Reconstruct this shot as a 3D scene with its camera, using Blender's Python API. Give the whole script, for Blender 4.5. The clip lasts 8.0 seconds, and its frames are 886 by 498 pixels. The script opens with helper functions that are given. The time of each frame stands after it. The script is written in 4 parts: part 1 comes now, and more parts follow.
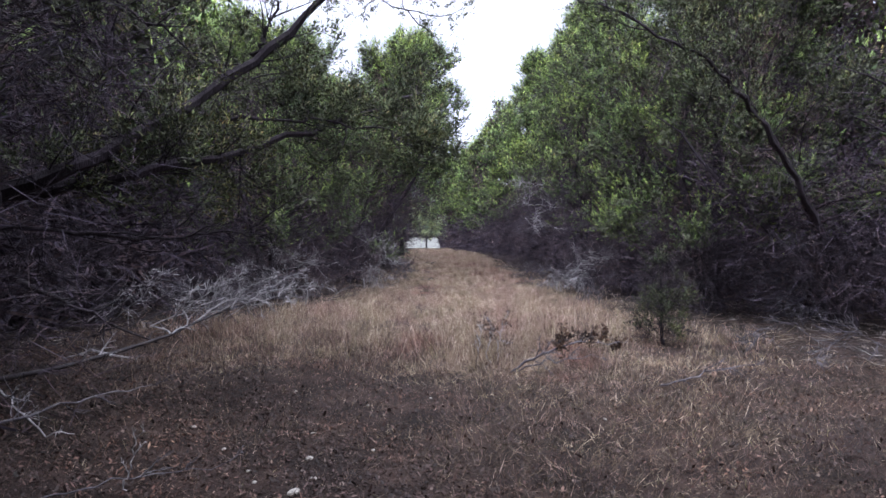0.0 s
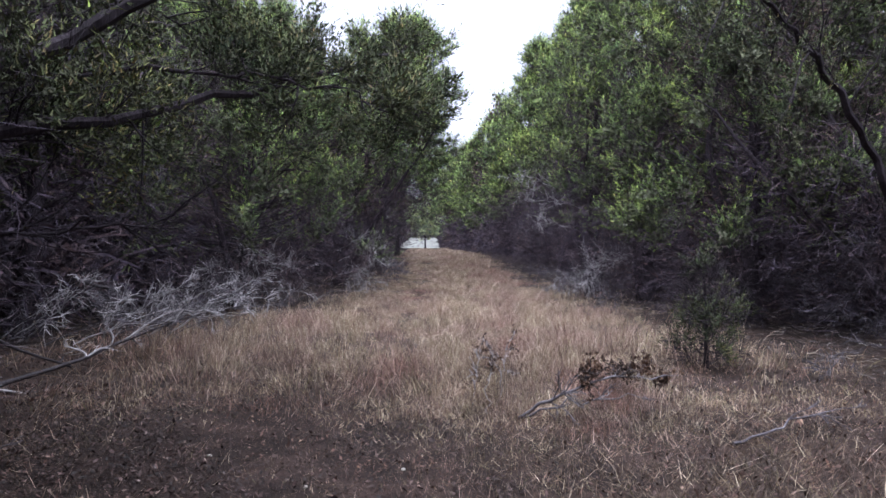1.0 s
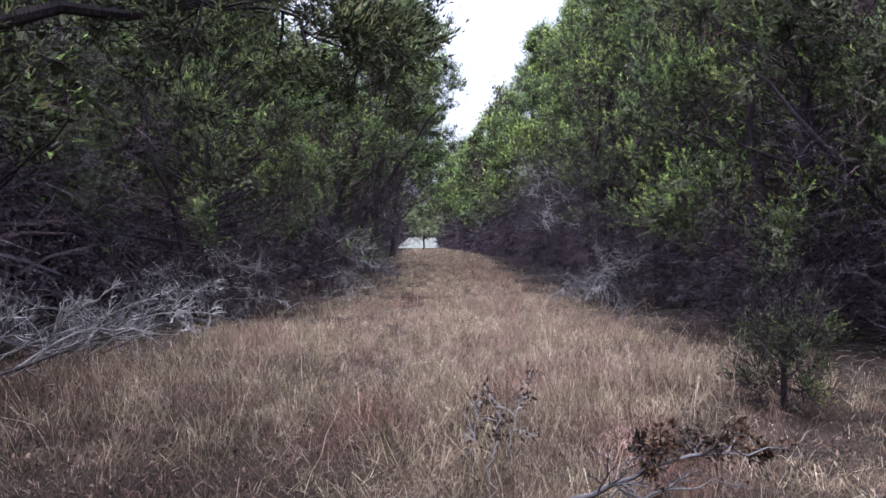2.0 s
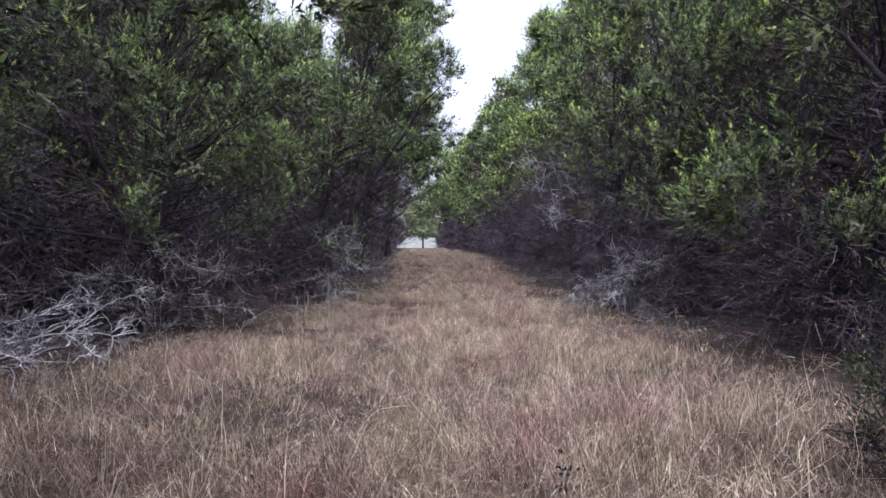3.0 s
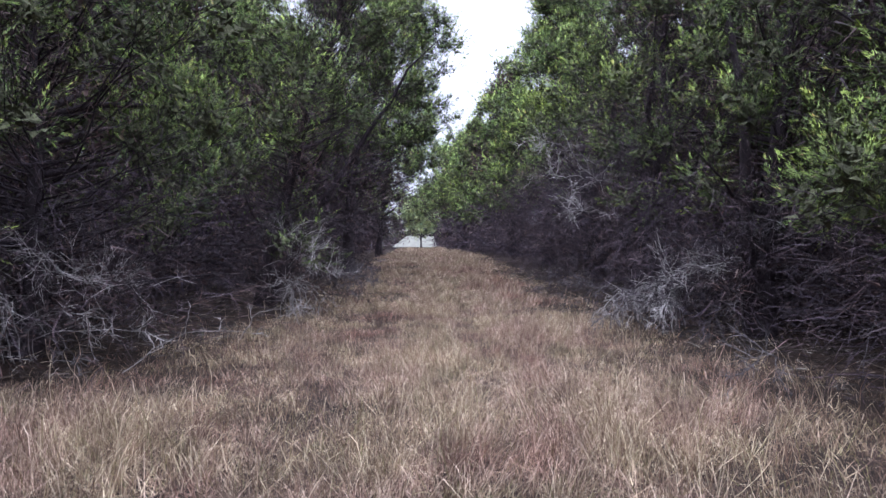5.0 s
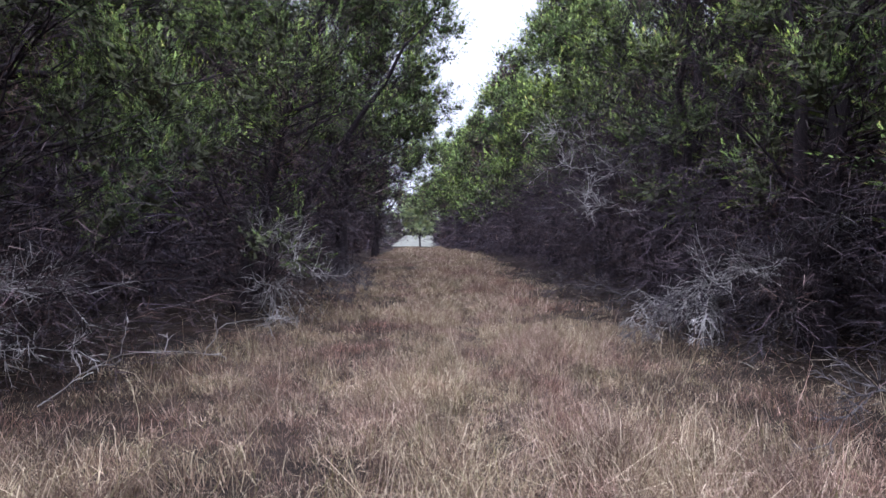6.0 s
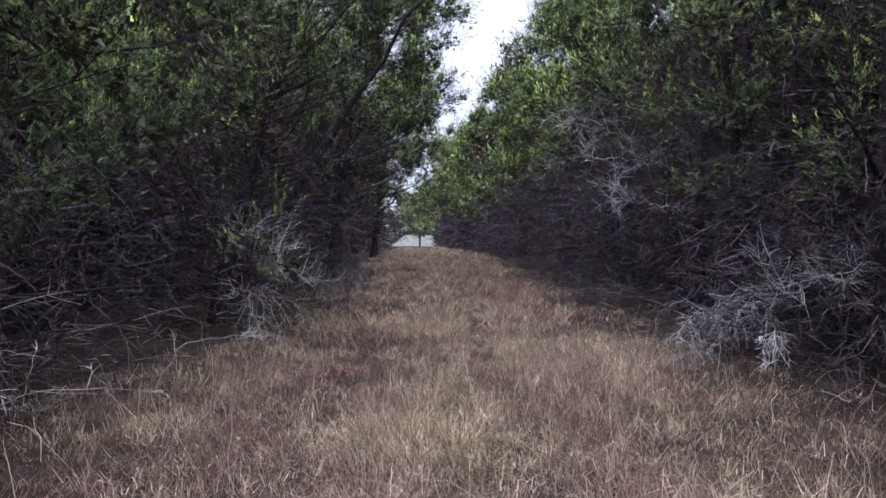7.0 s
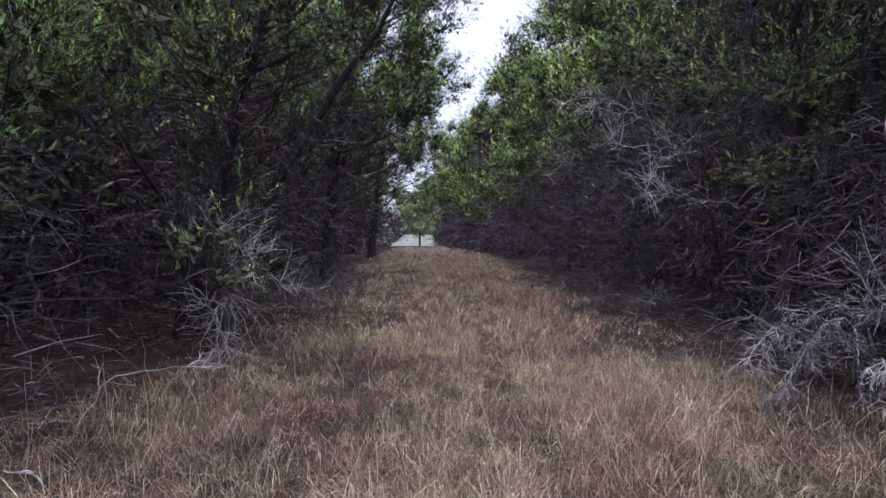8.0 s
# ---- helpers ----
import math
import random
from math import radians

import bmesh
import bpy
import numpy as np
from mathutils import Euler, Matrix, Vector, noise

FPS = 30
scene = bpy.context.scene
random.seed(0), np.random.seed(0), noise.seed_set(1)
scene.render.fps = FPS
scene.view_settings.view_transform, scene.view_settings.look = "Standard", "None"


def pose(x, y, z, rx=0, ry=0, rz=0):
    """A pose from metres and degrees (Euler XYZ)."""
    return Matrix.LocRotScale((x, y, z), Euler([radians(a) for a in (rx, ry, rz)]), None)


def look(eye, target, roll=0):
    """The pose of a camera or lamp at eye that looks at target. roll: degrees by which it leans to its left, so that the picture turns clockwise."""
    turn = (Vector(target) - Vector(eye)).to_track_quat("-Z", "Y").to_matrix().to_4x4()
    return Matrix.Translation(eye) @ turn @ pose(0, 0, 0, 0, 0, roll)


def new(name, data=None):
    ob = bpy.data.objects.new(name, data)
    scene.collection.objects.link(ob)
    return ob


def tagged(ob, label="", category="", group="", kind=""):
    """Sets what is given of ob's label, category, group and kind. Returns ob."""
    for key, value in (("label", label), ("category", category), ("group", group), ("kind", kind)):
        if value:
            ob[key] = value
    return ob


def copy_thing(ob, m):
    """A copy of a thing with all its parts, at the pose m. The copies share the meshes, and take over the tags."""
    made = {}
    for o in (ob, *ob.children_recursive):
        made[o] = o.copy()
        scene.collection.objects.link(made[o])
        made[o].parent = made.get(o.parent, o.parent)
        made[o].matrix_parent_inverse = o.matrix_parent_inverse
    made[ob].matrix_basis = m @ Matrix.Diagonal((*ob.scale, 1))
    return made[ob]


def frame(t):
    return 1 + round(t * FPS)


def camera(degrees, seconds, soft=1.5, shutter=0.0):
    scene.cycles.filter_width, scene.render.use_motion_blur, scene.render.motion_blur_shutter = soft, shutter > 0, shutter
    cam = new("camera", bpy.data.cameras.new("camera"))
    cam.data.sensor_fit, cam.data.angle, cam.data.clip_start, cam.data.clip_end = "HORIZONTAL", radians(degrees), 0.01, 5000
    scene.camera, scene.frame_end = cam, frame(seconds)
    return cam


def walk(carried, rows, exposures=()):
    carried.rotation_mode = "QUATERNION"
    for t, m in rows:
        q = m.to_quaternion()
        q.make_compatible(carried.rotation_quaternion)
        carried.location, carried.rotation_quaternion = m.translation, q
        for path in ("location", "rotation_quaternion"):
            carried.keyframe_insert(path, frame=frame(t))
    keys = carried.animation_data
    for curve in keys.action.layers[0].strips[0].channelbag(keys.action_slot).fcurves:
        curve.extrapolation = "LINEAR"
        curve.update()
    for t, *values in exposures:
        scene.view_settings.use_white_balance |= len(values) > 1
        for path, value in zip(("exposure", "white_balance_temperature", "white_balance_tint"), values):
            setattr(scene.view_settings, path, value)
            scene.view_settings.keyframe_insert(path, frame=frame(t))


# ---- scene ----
cam = camera(72.0, 8.0, soft=1.6)
PATH = [
    (0.0, 0.0, 0.0, 1.3, 0.0, -0.211, -0.16),
    (0.5, 0.075, 0.833, 1.296, -0.0, -0.205, -0.15),
    (1.0, 0.124, 1.675, 1.297, -0.024, -0.217, -0.14),
    (1.5, 0.176, 2.524, 1.304, -0.048, -0.217, -0.12),
    (3.0, 0.348, 4.951, 1.287, -0.054, -0.223, -0.07),
    (3.5, 0.414, 5.693, 1.283, -0.06, -0.253, -0.08),
    (4.0, 0.461, 6.397, 1.283, -0.072, -0.277, -0.09),
    (4.5, 0.487, 7.06, 1.287, -0.078, -0.29, -0.1),
    (6.0, 0.462, 8.969, 1.288, -0.193, -0.368, -0.17),
    (6.5, 0.424, 9.599, 1.294, -0.211, -0.386, -0.19),
    (7.0, 0.372, 10.226, 1.299, -0.229, -0.392, -0.17),
    (7.5, 0.335, 10.884, 1.309, -0.241, -0.41, -0.19),
    (8.0, 0.311, 11.543, 1.321, -0.253, -0.434, -0.24),
]
walk(cam, [(t, pose(x, y, z, 90 + pitch, roll, yaw)) for t, x, y, z, yaw, pitch, roll in PATH],
     exposures=[(0.0, 2.64, 5850, 13), (4.5, 2.64, 5850, 13), (6.0, 2.42, 5850, 13), (8.0, 2.14, 5850, 13)])

# ---- light: a bright white overcast sky, and a weak wide sun behind the cloud ----
SUN_UP, SUN_ROUND = 76.0, 198.0
world = bpy.data.worlds.new("sky")
scene.world = world
world.use_nodes = True
wt = world.node_tree
wt.nodes.clear()
w_out = wt.nodes.new("ShaderNodeOutputWorld")
w_bg = wt.nodes.new("ShaderNodeBackground")
w_mix = wt.nodes.new("ShaderNodeMix")
w_sky = wt.nodes.new("ShaderNodeTexSky")
w_mix.data_type = "RGBA"
w_sky.sky_type = "NISHITA"
w_sky.sun_disc = False
w_sky.sun_elevation = radians(SUN_UP)
w_sky.sun_rotation = radians(SUN_ROUND)
w_mix.inputs["Factor"].default_value = 0.85
w_mix.inputs["B"].default_value = (7.3, 7.3, 8.4, 1)
w_bg.inputs["Strength"].default_value = 0.037
wt.links.new(w_sky.outputs["Color"], w_mix.inputs["A"])
wt.links.new(w_mix.outputs["Result"], w_bg.inputs["Color"])
wt.links.new(w_bg.outputs["Background"], w_out.inputs["Surface"])
sun_data = bpy.data.lights.new("sun", "SUN")
sun_data.energy, sun_data.angle, sun_data.color = 1.9, radians(85), (0.98, 0.985, 0.975)
sun = new("sun", sun_data)
sa, se = radians(SUN_ROUND), radians(SUN_UP)
sun.matrix_world = look((30 * math.sin(sa) * math.cos(se), 30 * math.cos(sa) * math.cos(se), 30 * math.sin(se)), (0, 0, 0))


# ---- materials ----
def material(name):
    m = bpy.data.materials.new(name)
    m.use_nodes = True
    m.node_tree.nodes.clear()
    return m, m.node_tree.nodes, m.node_tree.links


def ramp_node(nodes, stops):
    r = nodes.new("ShaderNodeValToRGB")
    while len(r.color_ramp.elements) < len(stops):
        r.color_ramp.elements.new(0.5)
    for e, (p, c) in zip(r.color_ramp.elements, stops):
        e.position, e.color = p, (*c, 1)
    return r


def noise_node(nodes, links, coords, scale, detail=3.0, rough=0.55):
    n = nodes.new("ShaderNodeTexNoise")
    n.inputs["Scale"].default_value, n.inputs["Detail"].default_value, n.inputs["Roughness"].default_value = scale, detail, rough
    links.new(coords, n.inputs["Vector"])
    return n.outputs["Fac"]


def mixed(nodes, links, kind, fac, a, b):
    m = nodes.new("ShaderNodeMix")
    m.data_type, m.blend_type = "RGBA", kind
    for key, v in (("Factor", fac), ("A", a), ("B", b)):
        if isinstance(v, (int, float)):
            m.inputs[key].default_value = v
        elif isinstance(v, tuple):
            m.inputs[key].default_value = (*v, 1)
        else:
            links.new(v, m.inputs[key])
    return m.outputs["Result"]


def leafy(name, stops, large, through_light=0.25, rough=0.6, scale=0.9, tuft=7.0, tuft_range=(0.55, 1.45), gloss=0.25, tip_tones=None):
    """Leaves, needles and blades: a tone for each piece, for each tuft, and drifting over the plant."""
    m, nodes, links = material(name)
    geo, tex = nodes.new("ShaderNodeNewGeometry"), nodes.new("ShaderNodeTexCoord")
    pick = ramp_node(nodes, stops)
    links.new(geo.outputs["Random Per Island"], pick.inputs["Fac"])
    drift = ramp_node(nodes, large)
    links.new(noise_node(nodes, links, tex.outputs["Object"], scale, 4.0, 0.6), drift.inputs["Fac"])
    col = mixed(nodes, links, "MULTIPLY", 1.0, pick.outputs["Color"], drift.outputs["Color"])
    tone = ramp_node(nodes, [(0.36, (tuft_range[0],) * 3), (0.64, (tuft_range[1],) * 3)])
    links.new(noise_node(nodes, links, tex.outputs["Object"], tuft, 2.0, 0.5), tone.inputs["Fac"])
    col = mixed(nodes, links, "MULTIPLY", 1.0, col, tone.outputs["Color"])
    if tip_tones:
        # tips yellower as new shoots; shade inside the bough painted into darker bases
        outward, tip_ramp = nodes.new("ShaderNodeAttribute"), ramp_node(nodes, tip_tones)
        outward.attribute_name = "toward_tip"
        links.new(outward.outputs["Fac"], tip_ramp.inputs["Fac"])
        col = mixed(nodes, links, "MULTIPLY", 1.0, col, tip_ramp.outputs["Color"])
    bsdf, tr = nodes.new("ShaderNodeBsdfPrincipled"), nodes.new("ShaderNodeBsdfTranslucent")
    bsdf.inputs["Roughness"].default_value = rough
    bsdf.inputs["Specular IOR Level"].default_value = gloss
    links.new(col, bsdf.inputs["Base Color"])
    links.new(col, tr.inputs["Color"])
    mx, out = nodes.new("ShaderNodeMixShader"), nodes.new("ShaderNodeOutputMaterial")
    mx.inputs["Fac"].default_value = through_light
    links.new(bsdf.outputs["BSDF"], mx.inputs[1])
    links.new(tr.outputs["BSDF"], mx.inputs[2])
    links.new(mx.outputs["Shader"], out.inputs["Surface"])
    return m


def solid(name, stops, scale, fine=60.0, bump=0.4, rough=0.85, stretch=(1, 1, 1), metal=0.0, per_piece=0.0):
    """Bark, wood, earth, stone: colour from noise at two scales, with relief."""
    m, nodes, links = material(name)
    tex, mp = nodes.new("ShaderNodeTexCoord"), nodes.new("ShaderNodeMapping")
    mp.inputs["Scale"].default_value = stretch
    links.new(tex.outputs["Object"], mp.inputs["Vector"])
    big = noise_node(nodes, links, mp.outputs["Vector"], scale, 5.0, 0.65)
    small = noise_node(nodes, links, mp.outputs["Vector"], fine, 3.0, 0.6)
    r = ramp_node(nodes, stops)
    links.new(big, r.inputs["Fac"])
    g = ramp_node(nodes, [(0.3, (0.55, 0.55, 0.55)), (0.7, (1.25, 1.25, 1.25))])
    links.new(small, g.inputs["Fac"])
    col = mixed(nodes, links, "MULTIPLY", 0.8, r.outputs["Color"], g.outputs["Color"])
    if per_piece:
        geo = nodes.new("ShaderNodeNewGeometry")
        pr = ramp_node(nodes, [(0.0, (1 - per_piece,) * 3), (1.0, (1 + per_piece,) * 3)])
        links.new(geo.outputs["Random Per Island"], pr.inputs["Fac"])
        col = mixed(nodes, links, "MULTIPLY", 1.0, col, pr.outputs["Color"])
    bsdf, out, bp = nodes.new("ShaderNodeBsdfPrincipled"), nodes.new("ShaderNodeOutputMaterial"), nodes.new("ShaderNodeBump")
    bp.inputs["Strength"].default_value, bp.inputs["Distance"].default_value = bump, 0.02
    links.new(small, bp.inputs["Height"])
    links.new(bp.outputs["Normal"], bsdf.inputs["Normal"])
    links.new(col, bsdf.inputs["Base Color"])
    bsdf.inputs["Roughness"].default_value, bsdf.inputs["Metallic"].default_value = rough, metal
    bsdf.inputs["Specular IOR Level"].default_value = 0.2
    links.new(bsdf.outputs["BSDF"], out.inputs["Surface"])
    return m


DRIFT = [(0.34, (0.42, 0.48, 0.55)), (0.5, (0.95, 0.97, 0.95)), (0.68, (1.65, 1.5, 1.1))]
GREEN = leafy("juniper_green", [(0.0, (0.112, 0.156, 0.066)), (0.5, (0.138, 0.190, 0.076)), (0.9, (0.158, 0.210, 0.080)), (1.0, (0.20, 0.145, 0.09))],
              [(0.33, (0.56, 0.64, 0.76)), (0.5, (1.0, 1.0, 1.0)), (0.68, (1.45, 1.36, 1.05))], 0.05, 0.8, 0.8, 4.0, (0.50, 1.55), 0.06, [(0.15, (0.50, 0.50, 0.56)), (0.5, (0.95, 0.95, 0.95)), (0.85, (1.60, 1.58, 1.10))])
# olive foliage, with the shade under the crowns put into a darker colour
SHADED_OLIVE = leafy("olive_in_shade", [(0.0, (0.030, 0.036, 0.022)), (0.45, (0.058, 0.070, 0.038)), (0.8, (0.095, 0.108, 0.054)), (1.0, (0.13, 0.10, 0.06))], DRIFT, 0.06, 0.8, 1.3, 5.0, (0.65, 1.35), 0.06)
PALE_GREEN = leafy("pale_leaf_green", [(0.0, (0.20, 0.25, 0.14)), (1.0, (0.34, 0.38, 0.22))], DRIFT, 0.35)
DEAD_LEAF = leafy("dead_leaf_brown", [(0.0, (0.030, 0.019, 0.017)), (0.6, (0.075, 0.045, 0.036)), (1.0, (0.13, 0.08, 0.06))], DRIFT, 0.1)
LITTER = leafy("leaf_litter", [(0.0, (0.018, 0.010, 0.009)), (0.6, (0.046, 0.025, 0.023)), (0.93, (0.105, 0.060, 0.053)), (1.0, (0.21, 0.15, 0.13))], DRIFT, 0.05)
# inner knots, darker because the shade inside the boughs is put in the colour
KNOT = solid("shaded_inner_foliage", [(0.3, (0.052, 0.054, 0.042)), (0.55, (0.088, 0.094, 0.060)), (0.75, (0.125, 0.132, 0.075))], 9.0, 45.0, 1.0, 0.95, per_piece=0.3)
INNER = leafy("inner_brown_needles", [(0.0, (0.038, 0.025, 0.034)), (0.7, (0.076, 0.052, 0.066)), (1.0, (0.126, 0.086, 0.098))], DRIFT, 0.05)
STUBBLE = leafy("dead_stubble", [(0.0, (0.034, 0.020, 0.017)), (0.5, (0.082, 0.054, 0.045)), (0.9, (0.15, 0.105, 0.09)), (1.0, (0.24, 0.19, 0.16))],
                [(0.34, (0.62, 0.48, 0.48)), (0.5, (0.85, 0.90, 0.72)), (0.66, (1.25, 1.12, 1.05))], 0.05, 0.7, 0.9, 5.0, (0.6, 1.4))
STRAW = leafy("dry_grass", [(0.0, (0.098, 0.057, 0.050)), (0.35, (0.195, 0.135, 0.115)), (0.7, (0.385, 0.294, 0.252)), (0.90, (0.80, 0.68, 0.60)), (0.95, (0.22, 0.19, 0.105)), (1.0, (0.15, 0.155, 0.075))],
              [(0.30, (0.64, 0.44, 0.42)), (0.45, (0.88, 0.81, 0.79)), (0.57, (0.92, 0.94, 0.78)), (0.70, (1.30, 1.21, 1.13))], 0.2, 0.6, 1.1, 3.2, (0.62, 1.34))
BARK = solid("juniper_bark", [(0.3, (0.019, 0.0145, 0.019)), (0.6, (0.038, 0.0295, 0.038)), (0.8, (0.078, 0.064, 0.078))], 3.0, 40.0, 0.8, 0.9, (1, 1, 0.15))
TWIG = solid("dead_twig_grey", [(0.3, (0.16, 0.142, 0.150)), (0.5, (0.33, 0.31, 0.325)), (0.75, (0.56, 0.54, 0.56))], 2.5, 50.0, 0.4, 0.9, per_piece=0.6)
DIMTWIG = solid("mid_twig_grey", [(0.3, (0.045, 0.038, 0.046)), (0.5, (0.10, 0.09, 0.104)), (0.75, (0.26, 0.243, 0.262))], 2.5, 50.0, 0.4, 0.9, per_piece=0.7)
TWIG_LITTER = leafy("fallen_twigs", [(0.0, (0.03, 0.022, 0.022)), (0.6, (0.085, 0.066, 0.064)), (0.9, (0.20, 0.17, 0.165)), (1.0, (0.38, 0.345, 0.335))], DRIFT, 0.0, 0.9)
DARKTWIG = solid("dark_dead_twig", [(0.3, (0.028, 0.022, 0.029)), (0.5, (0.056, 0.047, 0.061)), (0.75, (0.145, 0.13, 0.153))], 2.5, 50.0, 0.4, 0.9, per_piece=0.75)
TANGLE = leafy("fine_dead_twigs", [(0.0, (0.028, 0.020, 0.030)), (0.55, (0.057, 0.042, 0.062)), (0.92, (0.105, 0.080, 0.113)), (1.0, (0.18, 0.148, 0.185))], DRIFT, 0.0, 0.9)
GREYBARK = solid("weathered_grey_bark", [(0.3, (0.03, 0.025, 0.029)), (0.6, (0.062, 0.054, 0.060)), (0.8, (0.13, 0.12, 0.126))], 3.0, 40.0, 0.6, 0.9)
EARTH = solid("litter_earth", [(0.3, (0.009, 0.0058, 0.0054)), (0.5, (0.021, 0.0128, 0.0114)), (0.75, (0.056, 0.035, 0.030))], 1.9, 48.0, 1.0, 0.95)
STONE = solid("limestone", [(0.3, (0.24, 0.22, 0.20)), (0.7, (0.46, 0.43, 0.40))], 9.0, 70.0, 0.6, 0.9)
ROOFING = solid("grey_metal_roof", [(0.3, (0.108, 0.108, 0.100)), (0.7, (0.145, 0.145, 0.134))], 0.6, 8.0, 0.1, 0.85)
PALE_WALL = solid("weathered_siding", [(0.3, (0.13, 0.115, 0.10)), (0.7, (0.19, 0.172, 0.15))], 0.8, 20.0, 0.1, 0.7)
DARK_GLASS = solid("dark_window", [(0.3, (0.02, 0.022, 0.025)), (0.7, (0.04, 0.045, 0.05))], 1.0, 10.0, 0.0, 0.15)


# ---- mesh tools ----
def make_mesh(name, v, f, mat, smooth=False):
    me = bpy.data.meshes.new(name)
    v, f = np.asarray(v, np.float32), np.asarray(f, np.int32)
    me.vertices.add(len(v))
    me.vertices.foreach_set("co", v.ravel())
    me.loops.add(f.size)
    me.loops.foreach_set("vertex_index", f.ravel())
    me.polygons.add(len(f))
    me.polygons.foreach_set("loop_start", np.arange(len(f), dtype=np.int32) * 3)
    me.polygons.foreach_set("use_smooth", np.full(len(f), smooth))
    me.update(calc_edges=True)
    me.materials.append(mat)
    return me


def part(name, vf, mat, parent=None, label="", smooth=True):
    ob = new(name, make_mesh(name, vf[0], vf[1], mat, smooth))
    ob.parent = parent
    return tagged(ob, label)


def thing(name, x, y, z, label, category, group="", rz=0.0):
    ob = new(name)
    ob.empty_display_size = 0.2
    ob.matrix_basis = pose(x, y, z, 0, 0, rz)
    return tagged(ob, label, category, group)


def unit(a):
    return a / (np.linalg.norm(a, axis=-1, keepdims=True) + 1e-9)


def join(pieces):
    vs, fs, n = [], [], 0
    for v, f in pieces:
        vs.append(v)
        fs.append(f + n)
        n += len(v)
    return np.concatenate(vs), np.concatenate(fs)


def tubes(p, r, k):
    """Tapered tubes with k sides along m lines of n points."""
    m, n = p.shape[:2]
    axis = unit(p[:, -1] - p[:, 0])
    ref = np.where(np.abs(axis[:, 2:3]) > 0.9, [[1.0, 0, 0]], [[0, 0, 1.0]])
    u = unit(np.cross(axis, ref))
    w = np.cross(axis, u)
    a = np.arange(k) * 2 * np.pi / k
    ring = np.cos(a)[:, None] * u[:, None, None, :] + np.sin(a)[:, None] * w[:, None, None, :]
    v = (p[:, :, None, :] + r[:, :, None, None] * ring).reshape(-1, 3)
    i, j = np.meshgrid(np.arange(n - 1), np.arange(k), indexing="ij")
    q = np.stack([i * k + j, i * k + (j + 1) % k, (i + 1) * k + (j + 1) % k, (i + 1) * k + j], -1).reshape(-1, 4)
    f = np.concatenate([q[:, [0, 1, 2]], q[:, [0, 2, 3]]])
    return v, (f[None] + (np.arange(m) * n * k)[:, None, None]).reshape(-1, 3)


def ribbons(rng, p, half):
    """The finest twigs: folded strips along m lines of n points."""
    m, n = p.shape[:2]
    d = unit(p[:, -1] - p[:, 0])
    side = unit(np.cross(d, rng.normal(size=d.shape)))[:, None] * np.asarray(half)[None, :, None]
    v = np.concatenate([p - side, p + side], 1).reshape(-1, 3)
    f = np.array([t for i in range(n - 1) for t in ((i, i + n, i + n + 1), (i, i + n + 1, i + 1))])
    return v, (f[None] + (np.arange(m) * 2 * n)[:, None, None]).reshape(-1, 3)


def grow(rng, start, way, length, n, bend=0.0, jitter=0.15):
    """m crooked lines of n points."""
    p, d, out = start.copy(), unit(way), [start.copy()]
    for _ in range(n - 1):
        p = p + d * (length / (n - 1))[:, None]
        out.append(p.copy())
        d = unit(d + jitter * rng.normal(size=d.shape) + np.array([0, 0, 1.0]) * np.reshape(bend, (-1, 1)))
    return np.stack(out, 1)


def offshoots(rng, p, count, first, last, along, across, up):
    """Places and ways of count side shoots on each of the lines p, and the line that each sits on."""
    m, n = p.shape[:2]
    t = (first + (last - first) * rng.random((m, count))) * (n - 1)
    t[:, 0] = last * (n - 1)
    i = np.minimum(t.astype(int), n - 2)
    row = np.arange(m)[:, None]
    a, b = p[row, i], p[row, i + 1]
    pos = a + (b - a) * (t - i)[..., None]
    way = unit(unit(b - a) * along + across * unit(rng.normal(size=a.shape)) + np.array([0, 0, up]))
    return pos.reshape(-1, 3), way.reshape(-1, 3), np.repeat(np.arange(m), count), (t / (n - 1)).ravel()


def sprays(rng, pos, way, reach, leaves, length, width):
    """Tufts of scale-leaved shoots: slim leaflets set along and round each tuft's axis."""
    m = len(pos)
    t = rng.random((m, leaves))
    o = pos[:, None] + way[:, None] * (t * reach[:, None])[..., None]
    d = unit(way[:, None] * 0.8 + 0.75 * unit(rng.normal(size=(m, leaves, 3))) + np.array([0, 0, 0.25]))
    ln = length * (0.6 + 0.8 * rng.random((m, leaves)))[..., None]
    side = unit(np.cross(d, rng.normal(size=d.shape))) * (width * 0.5)
    a, b, c = o - side + d * ln * 0.3, o + side + d * ln * 0.3, o + d * ln
    v = np.stack([a, b, c], 2).reshape(-1, 3)
    return v, np.arange(len(v)).reshape(-1, 3)


